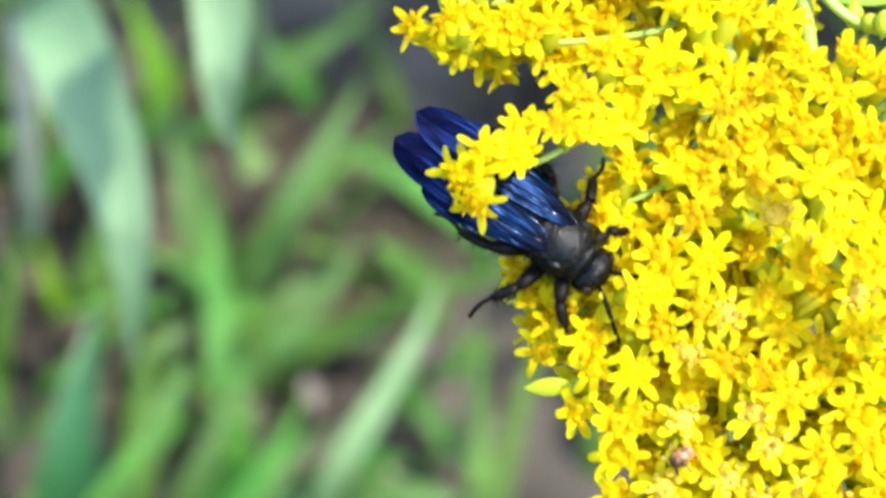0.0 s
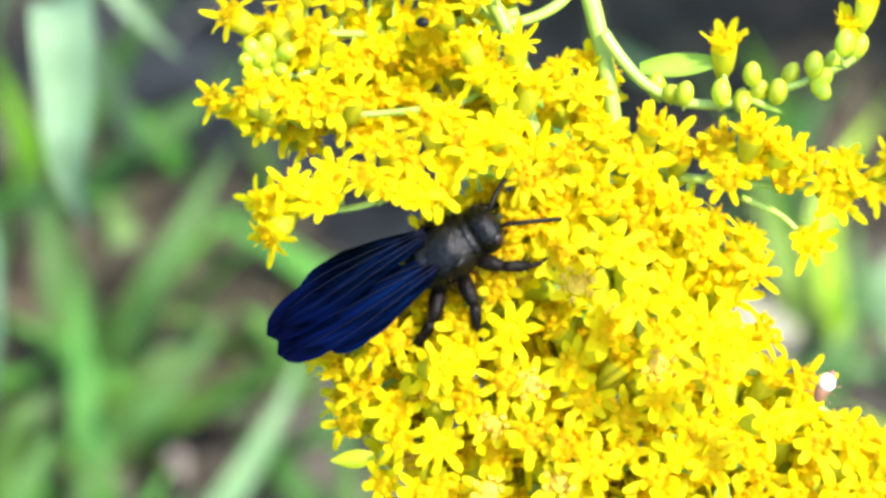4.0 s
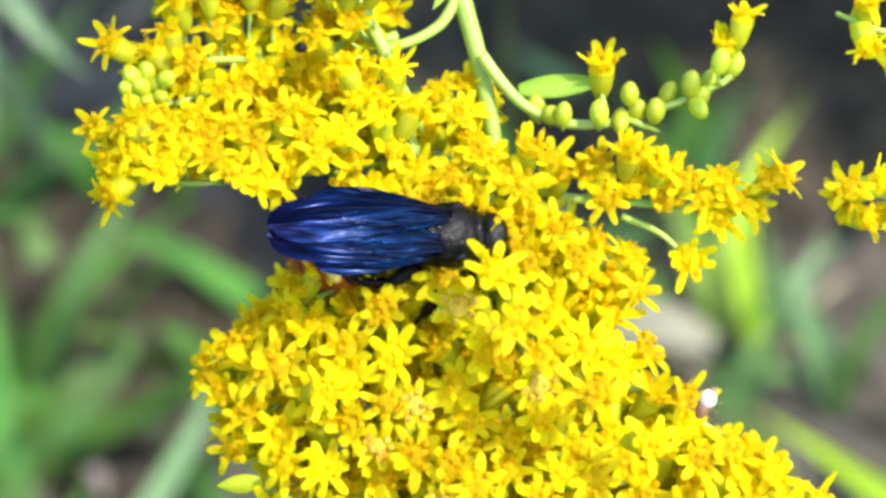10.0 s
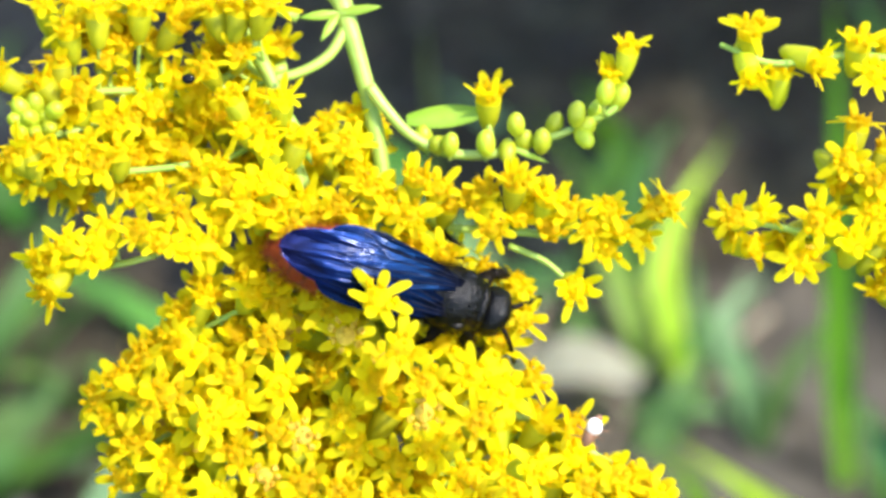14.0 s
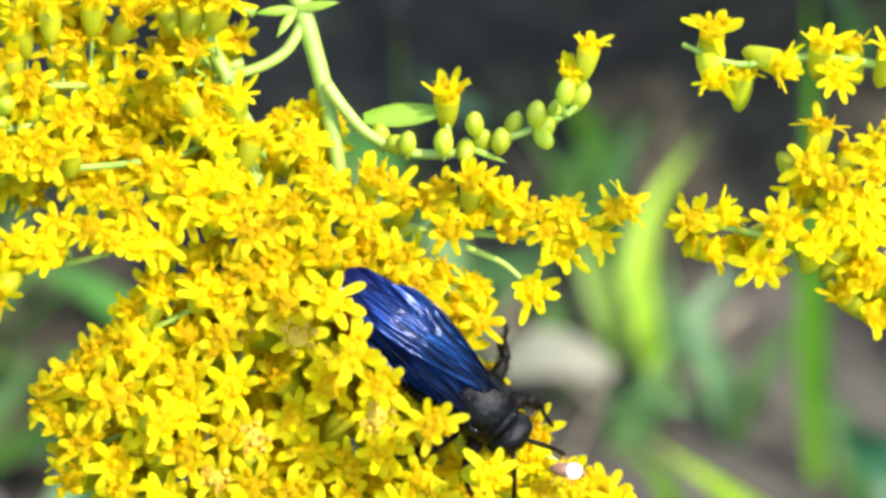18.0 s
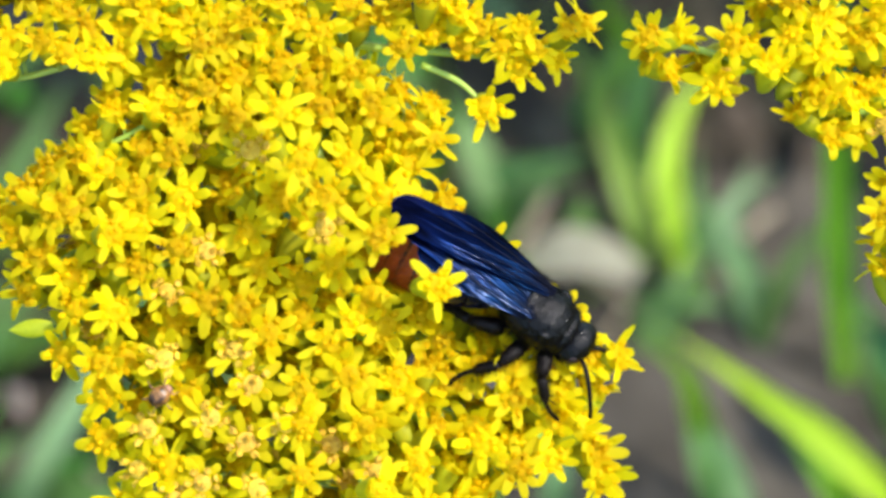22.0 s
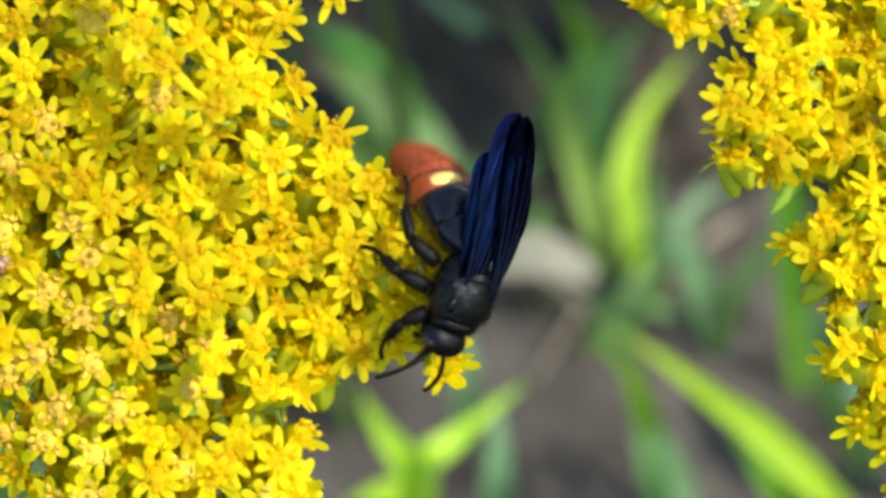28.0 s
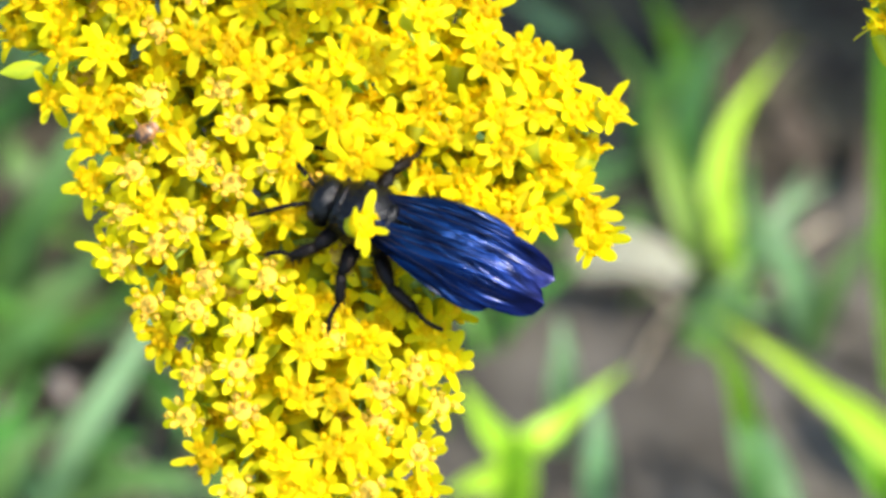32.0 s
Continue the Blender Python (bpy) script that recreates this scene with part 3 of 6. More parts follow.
    heads += [
        (11.2, -17.7, 0.4, 0, 0.2, "o"), (16.6, -19.0, 1.3, 0.2, 0, "o"), (20.1, -18.9, 0.6, 0.75, 0, "h"), (22.1, -21.6, -1.3, 0.7, 0.2, "h"), (19.6, -21.0, -0.1, 0.1, 0, "o"),
        (13.2, -21.4, 0.1, 0, -0.1, "o"), (10.5, -14.5, -0.2, 0.1, 0, "o"), (9.2, -12.2, -0.3, 0.1, 0.2, "o"), (8.6, -19.0, 0.5, 0, 0, "o"), (-11.2, -24.3, 2.5, -0.1, 0.1, "o"),
        (-13.6, -24.6, 1.6, -0.4, 0, "f"), (-10.7, -26.9, 2.9, 0, 0, "f"), (-8.4, -25.5, 3.5, 0, 0, "f"), (-13.8, -28.2, 1.3, -0.1, 0, "f"),
    ]
    heads += [
        (-4.9, -22.2, 3.8, 0, 0, "f"), (-4.0, -25.9, 3.9, 0, 0.1, "f"), (-0.4, -20.8, 4.6, 0.1, -0.2, "o"), (-0.4, -24.8, 4.8, 0.1, -0.1, "o"), (1.8, -22.5, 2.6, 0, 0, "f"),
        (4.6, -20.8, 4.6, 0, -0.1, "o"), (5.4, -24.6, 3.8, 0, 0, "f"), (8.7, -23.9, 3.4, 0.1, 0.1, "o"), (13.8, -22.7, 0.4, -0.1, 0, "o"), (16.7, -24.7, -0.1, 0, -0.2, "o"),
        (19.4, -24.1, -1.2, 0.3, 0, "o"), (23.3, -23.8, -2.3, 0.8, 0, "h"), (23.8, -25.9, -2.3, 0.5, -0.6, "h"), (20.0, -20.3, -0.6, 0.7, 0, "h"),
    ]
    heads += [
        (9.5, -27.7, 2.1, 0.3, 0.3, "o"), (12.0, -27.8, 0.7, 0.8, 0.2, "h"), (3.7, -27.9, 3.9, 0, 0, "f"), (-14.9, -27.6, 0.2, -0.3, -0.1, "o"), (-11.5, -31.8, 1.2, -0.2, 0, "f"),
        (-7.7, -32.2, 3.0, 0, 0, "f"), (-10.6, -34.5, 0.7, -0.2, -0.2, "o"), (-1.9, -29.5, 4.6, 0, 0.1, "f"), (-6.8, -29.6, 3.5, 0, 0, "f"), (-3.8, -33.1, 3.8, 0, 0.1, "f"),
        (1.1, -34.8, 4.4, 0.1, 0.1, "o"), (-7.4, -37.3, 2.6, -0.1, 0.2, "f"), (-8.3, -40.6, 1.7, -0.2, -0.1, "f"), (-4.2, -36.7, 3.8, 0.1, 0.1, "f"),
    ]
    heads += [
        (-3.7, -40.0, 3.7, 0.1, 0, "f"), (0.6, -38.3, 4.3, 0.1, 0.1, "o"), (3.2, -34.2, 3.5, 0, 0, "f"), (5.5, -34.8, 3.4, 0.1, 0, "o"), (6.7, -33.5, 2.6, 0, 0.2, "o"),
        (3.8, -38.6, 4.0, 0, 0.1, "o"), (7.1, -38.2, 3.4, 0, 0, "f"), (9.7, -36.8, 2.5, 0.1, 0.2, "f"), (12.1, -35.8, 1.4, 0.3, 0.2, "o"), (11.7, -39.3, 0.7, 0.2, -0.1, "f"),
        (12.4, -31.7, -0.9, 0.6, 0, "h"), (-1.9, -41.7, 3.4, 0.1, 0.1, "o"), (-6.7, -43.8, 1.7, -0.1, 0, "o"), (-0.3, -43.6, 4.0, 0, 0.3, "o"),
    ]
    heads += [
        (3.5, -42.8, 4.0, 0, 0.1, "o"), (5.6, -43.1, 3.5, 0, 0, "o"), (6.9, -40.6, 3.0, 0, 0, "f"), (10.0, -43.1, 1.4, 0.2, -0.1, "f"), (6.4, -46.0, 3.5, 0, 0, "f"),
        (-4.1, -46.1, 2.7, 0, 0, "f"), (-0.0, -45.7, 4.0, 0, 0, "o"), (2.2, -45.8, 4.1, 0.1, 0, "o"), (10.7, -33.6, 1.1, 0.3, 0.2, "o"), (10.2, -46.0, 0.3, 0.2, -0.1, "o"),
        (3.4, -31.6, 2.5, 0, 0, "o"), (1.0, -31.6, 3.6, 0, 0.1, "o"), (7.6, -31.7, 1.9, 0.1, 0.1, "o"),
    ]
    heads += [
        (3.3, 0.1, 1.5, 0, 0.2, "o"), (11.0, -3.2, -1.8, 0.5, 0.2, "o"), (8.4, -4.1, 0.6, 0.2, 0.2, "o"), (3.7, -12.5, 4.5, 0.1, 0.1, "o"), (14.3, -7.3, -1.8, 0.3, 0.2, "o"),
        (15.0, -11.9, 0.5, 0.2, 0.2, "o"), (5.8, -2.7, 2.2, 0.1, 0.2, "o"),
    ]
    return heads


def axis_at(y):
    return curve_at([(14, -1.2), (0, 0.5), (-18, 3.5), (-35, 6.2), (-52, 8.0), (-66, 8.2)], y)


def goldenrod_main():
    rnd = random.Random(5)
    plant = thing("goldenrod", pose(0.16, -0.20, 0), "drooping goldenrod in full yellow bloom on green stems", "goldenrod", "goldenrods")
    inv = on_plant(plant)
    # stem: from the ground beside the viewer, arching over and hanging down through the plume
    to_local = PLANT.inverted()
    hang = [to_local @ Vector(p) / MM for p in ((0.16, -0.20, 0.0), (0.158, -0.19, 0.12), (0.14, -0.14, 0.25), (0.085, -0.035, 0.335), (0.02, 0.02, 0.32))]
    stem_pts = hang + [(-5.4, 36, -2), (-4.2, 27.6, -3), (-3.5, 24.9, -3), (-2.2, 19.7, -3), (-1.2, 13.7, -3), (0.6, 0, -3), (3.5, -18, -2.5), (6.4, -35, -2), (7.8, -49, -1.5), (8.3, -64, -1)]
    v = [Vector(p) * MM for p in stem_pts]
    bm = bmesh.new()
    tube(bm, spline(v, 10), lambda s: (2.4 - 4.2 * s if s < 0.4 else 0.86 - 0.8 * (s - 0.4)) * MM, 9)
    part("stem", bm, STEM, plant, m=inv)
    flowering(plant, [(-5.0, 36, -5), (-11.5, 30, -3), (-12.1, 25.7, -2), (-10.2, 21.5, -1), (-9.0, 17, -0.5), (-6.6, 8, -1), (-5.7, -2, -2), (-4.4, -18, -3)], 3, 2.0, rnd, r0=0.8, start=0.7)
    branch(plant, [(-4.0, 26.2, -3), (-5.4, 23.8, -2.5), (-7.6, 22.4, -2), (-10.4, 21.6, -1.5)], 0.5, 0.4)
    # side branches of the plume: feet on the stem, tips on the outline
    ribs = []
    for k in range(17):
        y = 3.0 - 4.1 * k
        for side, edge in ((-1, LEFT_EDGE), (1, RIGHT_EDGE)):
            tip_x, ax = curve_at(edge, y), axis_at(y + 7)
            if abs(tip_x - axis_at(y)) < 3:
                continue
            ribs.append([(ax, y + 7, -3.5), (ax + (tip_x - ax) * 0.35, y + 7.2, -3), (ax + (tip_x - ax) * 0.72, y + 3.2, -2.6), (tip_x - side * 1.6, y, -2.6)])
    lines = [spline(r, 8) for r in ribs]
    held = [[] for r in ribs]

    named = {}
    for x, y, z, fx, fy, kind in plume_heads():
        p = Vector((x, y, z))
        face = Vector((fx + rnd.gauss(0, 0.10), fy + 0.08 + rnd.gauss(0, 0.10), 0))
        face.z = math.sqrt(max(0.12, 1 - min(1, face.length_squared)))
        named[len(named)] = (p, face.normalized(), {"o": OPEN, "h": HALF, "f": OLD}[kind])
    for n, (p, face, kinds) in named.items():
        i = min(range(len(lines)), key=lambda j: min((p - face * 2.8 - q).length_squared for q in lines[j]))
        held[i].append((p, face, kinds))

    def keep(layer, gap, clear, zmid, zdome, zrough, inset, tries):
        """Heads scattered between and behind the named ones."""
        spots = []
        for k in range(tries):
            y = rnd.uniform(-66, 8)
            lo, hi = curve_at(LEFT_EDGE, y) + inset, curve_at(RIGHT_EDGE, y) - inset
            if hi - lo < 0.5:
                continue
            x = rnd.uniform(lo, hi)
            u = (x - (lo + hi) / 2) / ((hi - lo) / 2 + 0.01)
            z = zmid + zdome * math.sqrt(max(0, 1 - u * u)) + rnd.gauss(0, zrough)
            p = Vector((x, y, z))
            if all((x - q.x) ** 2 + (y - q.y) ** 2 > gap * gap for q in spots) and all((x - q.x) ** 2 + (y - q.y) ** 2 > clear * clear for q, *_ in named.values()):
                spots.append(p)
                out = Vector((x - axis_at(y), 0.7, 0)) / 16
                face = (Vector((0, 0.34, 0.78)) if layer == 0 else Vector((0, 0.75, 0.35))) + out * 0.55 + Vector((rnd.gauss(0, 0.45), rnd.gauss(0, 0.40), rnd.gauss(0, 0.15)))
                face.z = max(face.z, 0.2)
                i = min(range(len(lines)), key=lambda j: min((p - q).length_squared for q in lines[j]))
                held[i].append((p, face.normalized(), OLD if rnd.random() < (0.12 if y < -22 else 0.03) else OPEN if rnd.random() < 0.8 else HALF))

    keep(0, 3.4, 3.3, 0.0, 2.8, 0.6, 0.8, 9000)
    keep(1, 3.0, 1.9, -2.8, 2.6, 0.5, 1.0, 9000)
    keep(2, 2.6, 0.0, -5.2, 2.2, 0.5, 2.0, 8000)
    keep(3, 2.5, 0.0, -8.4, 2.0, 0.6, 3.2, 8000)
    for r, line, spots in zip(ribs, lines, held):
        twigs = [(min(line, key=lambda q: (p - face * 2.8 - q).length_squared), p - face * 2.9) for p, face, kinds in spots]
        ob, path, foot = branch(plant, r, 0.42, 0.2, "branch", None, twigs)
        for p, face, kinds in spots:
            add_flower(ob, p * MM - foot, face, rnd.uniform(1.12, 1.32), rnd, kinds)
    # arms that stand free of the plume
    arm = bearing(plant, [
        (-9.0, 12.8, -3.5), (-12.5, 12.0, -2.8), (-15.2, 11.7, -0.4), (-17.9, 11.6, 1), (-21.6, 11.2, 1), (-25.7, 10.9, 1), (-29.3, 11.4, 1), (-31.8, 12.2, 1)
    ], [
        (-32.4, 12.4, -0.9, 0), (-32.0, 10.0, -0.6, -0.4), (-31.3, 12.0, -0.4, 0), (-27.3, 11.9, 0, 0.1), (-21.6, 15.0, 0.2, 0.4), (-22.3, 11.9, 0.1, 0.2),
        (-23.9, 13.0, -0.2, 0.5), (-18.7, 10.7, 0.1, -0.1), (-26.3, 13.9, -0.1, 0.4), (-29.9, 13.5, -0.3, 0.4), (-28.6, 12.6, -0.2, 0.4), (-18.2, 16.3, 0, 0.7),
        (-16.9, 16.7, 0.1, 0.8), (-16.2, 14.5, 0.2, 0.4), (-13.5, 14.7, 0, 0.4), (-15.3, 13.1, 0.1, 0.2), (-20.3, 13.3, 0.1, 0.4), (-17.4, 12.6, 0.1, 0.3), (-13.0, 12.6, 0, 0.3), (-20.3, 10.9, 0, 0),
    ], 3.6, rnd, 0.3)
    bearing(plant, [(-10, 18, -2), (-13, 15.6, 0), (-18, 14.6, 0.5), (-24, 14.2, 1), (-29, 14.2, 1)], [
        (-33.3, 15.4, -0.8, 0.4), (-31.5, 14.5, -0.5, 0.4), (-29.5, 16.2, -0.3, 0.8), (-28.6, 14.4, -0.2, 0.5), (-27.5, 15.5, -0.2, 0.7), (-25.2, 16.4, -0.1, 0.8),
        (-24.1, 15.0, 0, 0.3), (-22.3, 15.9, 0.1, 0.7), (-30.6, 15.6, -0.5, 0.6), (-26.3, 14.6, -0.1, 0.3), (-29.3, 13.5, -0.2, 0.2),
    ], 3.2, rnd, 0.3)
    bearing(plant, [(-11.6, 24.4, -3), (-14, 22.0, -3.5), (-18, 21.0, -3.5), (-24, 21.0, -3), (-29, 20.4, -2)], [
        (-32.3, 22.3, -0.7, 0.5), (-27.5, 23.5, -0.3, 0.9), (-29.0, 21.9, -0.4, 0.8), (-25.7, 20.9, -0.1, 0.2), (-24.7, 25.1, 0, 0.6), (-26.6, 25.8, -0.3, 0.8),
        (-22.4, 24.9, 0.4, 0.6), (-23.8, 23.7, 0.1, 0.3), (-19.7, 19.6, 0.1, 0.2), (-20.8, 27.7, 0, 0.9), (-19.5, 24.7, 0.5, 0.5), (-23.0, 18.3, 0, 0.5),
        (-21.4, 18.7, 0.2, 0.3), (-28.0, 20.2, -0.3, 0.3), (-24.2, 27.3, -0.1, 0.8), (-17.8, 26.3, 0.3, 0.8),
    ], -1.0, rnd, 0.45)
    bearing(plant, [(-19, 20.2, -3.5), (-24, 18.6, -3), (-27.2, 17.4, -2)], [
        (-30.5, 19.5, -0.4, 0.5), (-29.4, 19.9, 0, 0.7), (-30.9, 18.6, -0.7, 0.1), (-29.8, 18.7, -0.2, 0.2), (-28.7, 18.8, 0.2, 0.3), (-30.6, 17.7, -0.5, -0.3),
        (-29.4, 17.6, 0, -0.2), (-28.3, 17.9, 0.3, 0), (-27.8, 19.3, 0.3, 0.5),
    ], -1.0, rnd, kinds=BUDS)
    bearing(plant, [(-10.4, 21.6, -2.5), (-9.6, 18.6, -1.5), (-8.6, 16, -1), (-7, 12, -1)], [
        (-15.5, 22.5, -0.1, 0.5), (-13.3, 20.1, -0.3, 0.8), (-9.4, 19.9, 0, 0.9), (-12.8, 23.8, 0, 0.6), (-11.0, 17.6, -0.1, 0.8), (-12.6, 17.6, -0.6, 0.5),
        (-7.9, 16.8, 0.3, 0.7), (-14.9, 27.4, -0.1, 0.9), (-12.5, 27.2, 0.1, 0.9), (-10.4, 27.4, 0.3, 0.9), (-12.1, 19.0, -0.1, 0.6),
    ], 1.5, rnd)
    bearing(plant, [(-1.0, 13, -3.2), (-2.5, 9, -1), (-5, 8, -1), (-7, 9.5, -1.5)], [
        (-9.5, 13.5, 0, 0.1), (-4.0, 16.2, 0, 0.4), (-7.5, 11.5, -0.2, 0.5), (-4.8, 11.2, 0, 0.5), (-2.2, 12.7, 0.1, 0.6), (-3.4, 14.3, -0.1, 0.8),
        (-6.6, 9.9, 0.1, 0.2), (-3.6, 9.8, 0.1, 0.2), (-10.6, 16.2, 0, 0.8), (-11.1, 10.4, 0, 0.1), (-0.9, 11.4, 0.2, 0.4), (-13.2, 10.6, -0.2, 0.2),
        (-8.6, 9.2, 0, 0.1),
    ], 2.0, rnd)
    bearing(plant, [(-1.0, 12, -3.2), (3.5, 9.6, -2), (9, 9.0, -1.5), (14, 8.6, -1), (18, 9.0, -1), (20.4, 10.0, -0.5)], [
        (1.4, 13.6, -0.1, 0.6), (0.9, 10.4, 0, 0.2), (4.1, 11.3, 0, 0.5), (3.2, 12.5, 0.1, 0.6), (7.1, 12.4, -0.2, 0.8), (9.4, 13.0, 0, 0.8),
        (10.8, 12.4, 0.2, 0.8), (7.5, 9.2, 0, 0.1), (9.8, 10.3, 0.1, 0.3), (12.3, 9.2, 0, 0.1), (13.7, 10.7, 0.1, 0.6), (12.1, 11.7, 0.2, 0.7),
        (17.1, 10.7, 0.1, 0.7), (16.9, 7.5, 0, -0.1), (15.5, 9.1, -0.1, 0.3), (20.8, 10.6, 0.3, 0.6), (19.9, 8.4, 0, -0.1), (18.0, 9.1, 0.1, 0.3),
        (21.9, 11.1, 0.7, 0.4), (3.4, 7.2, 0, -0.2), (5.0, 4.7, 0.1, 0), (-0.0, 6.1, 0, -0.2), (6.0, 11.5, -0.1, 0.5),
    ], 1.2, rnd, 0.42)
    flowering(plant, [(-8, 27, -4), (-14, 29, -4), (-22, 28.5, -4), (-27, 27, -3)], 20, 2.8, rnd, gap=2.6, start=0.2, kinds=OPEN + HALF)
    flowering(plant, [(-9, 23, -6), (-15, 21.5, -6), (-23, 20, -5.5), (-29, 18.6, -5)], 30, 3.6, rnd, gap=2.3, start=0.12)
    flowering(plant, [(-9, 17, -5), (-15, 16, -4), (-22, 14.6, -3.5), (-28, 13.4, -3)], 26, 2.6, rnd, gap=2.3, start=0.12)
    flowering(plant, [(-2, 18, -5), (-5, 16.5, -4.5), (-8, 15, -4.5), (-11, 13, -4)], 20, 2.6, rnd, gap=2.3, start=0.1)
    flowering(plant, [(0, 9, -3), (2.5, 6, -2), (6, 3.4, -2), (9.4, 1.8, -2)], 16, 2.8, rnd, gap=2.4, start=0.15)
    flowering(plant, [(-3, 9, -2), (-7, 6.2, -1), (-12, 3.4, 0), (-17, 1.0, -1)], 18, 2.8, rnd, gap=2.3, start=0.1)
    # heads that stand out by themselves
    lone, p0 = branch(plant, [(9, 7.8, -1), (12, 6.4, -0.6), (14.1, 4.4, -0.2)], 0.3, 0.2)[0:3:2]
    add_flower(lone, Vector((14.2, 4.2, 1.2)) * MM - p0, Vector((0.1, -0.25, 1)).normalized(), 1.18, rnd, OPEN)
    for x, y, z in ((5.7, -25.4, 9), (-15.2, -5.7, 6)):
        one, p0 = branch(plant, [(x - 1.5, y + 0.5, -1), (x - 1.6, y + 0.2, z * 0.5), (x - 0.8, y, z - 2.6)], 0.22, 0.18)[0:3:2]
        add_flower(one, Vector((x, y, z)) * MM - p0, Vector((0.5, 0.1, 0.85)).normalized(), 1.12, rnd, OPEN)
    branch(plant, [(5, -19, -3), (9.5, -21, -4), (14, -22.6, -4), (19, -23.6, -3)], 0.45, 0.25)
    bract(plant, (8.2, -20.6, -2), (0.9, -0.35, 0.1), 4.2, 1.3, m=inv)
    bract(plant, (-20.5, -13.2, 1), (-1, -0.1, 0.1), 3.6, 1.5, m=inv, mat=CUP)
    bract(plant, (-10.0, 20.0, -1), (0.45, -0.8, 0.2), 6.0, 1.5, m=inv)
    # green bud arm
    bearing(plant, [
        (-2.3, 21.1, -1.5), (-0.8, 19.0, -1.5), (1.2, 16.9, -1.5), (4.1, 15.5, -1.5), (7.5, 15.3, -1.5), (10.2, 16.0, -1.5), (13.7, 17.0, -1.5), (16.0, 17.9, -1.5), (18.1, 19.0, -1.5)
    ], [
        (2.2, 16.8, -0.2, 0.9), (4.3, 16.2, 0.1, 0.9), (7.2, 16.2, 0.1, 0.9), (9.7, 17.7, -0.1, 0.9), (10.4, 16.4, 0, 0.8), (11.8, 16.3, 0.2, 0.8),
        (13.0, 17.9, 0.3, 0.9), (9.0, 15.5, 0, -0.8), (15.3, 16.5, 0.3, -0.7), (14.7, 18.5, 0, 1), (15.5, 17.4, 0.2, 0.8), (16.5, 18.8, 0.2, 0.9),
        (17.0, 20.2, 0, 1), (18.3, 19.9, 0.5, 0.7), (3.3, 16.1, 0.1, 0.3),
    ], -0.9, rnd, 0.55, BUDS)
    bearing(plant, [
        (7.2, 15.4, -1.2), (7.7, 16.6, -1.2), (7.5, 17.6, -1.2)
    ], [
        (7.5, 20.2, -0.05, 0.95),
    ], -0.8, rnd, 0.26, HALF)
    bearing(plant, [
        (17.2, 18.4, -1.2), (18.1, 19.3, -1.2), (18.8, 20.9, -1.2)
    ], [
        (17.9, 21.9, -0.15, 0.95), (19.1, 24.0, 0.1, 0.95),
    ], -0.8, rnd, 0.3, HALF)
    bract(plant, (0.8, 18.2, -2.2), (1, 0.06, 0), 7.2, 2.0, "leaf", "narrow bright green leaf", m=inv, droop=-0.10, normal=(0, 0.25, 0.9))
    for way, l, w in (((1, 0.15, 0.3), 3.6, 0.8), ((-1, -0.1, 0.3), 3.2, 0.8), ((-0.5, -0.8, 0.5), 2.8, 0.8)):
        bract(plant, (-4.7, 27.1, -2.4), way, l, w, m=inv, droop=0.2)
    bract(plant, (9, 15.9, -1), (0.9, -0.35, 0.1), 3.6, 0.5, m=inv)
    bract(plant, (15, 17.8, -1), (1, 0.25, 0.1), 2.6, 0.5, m=inv)
    for k in range(26):
        y = rnd.uniform(-60, 20)
        x = axis_at(y) + rnd.gauss(0, 1.6)
        bract(plant, (x, y, -2.5), (rnd.gauss(0, 1), rnd.uniform(-1, 0.4), 0.6), rnd.uniform(2.5, 4.5), rnd.uniform(0.8, 1.4), m=inv)
    return plant, arm


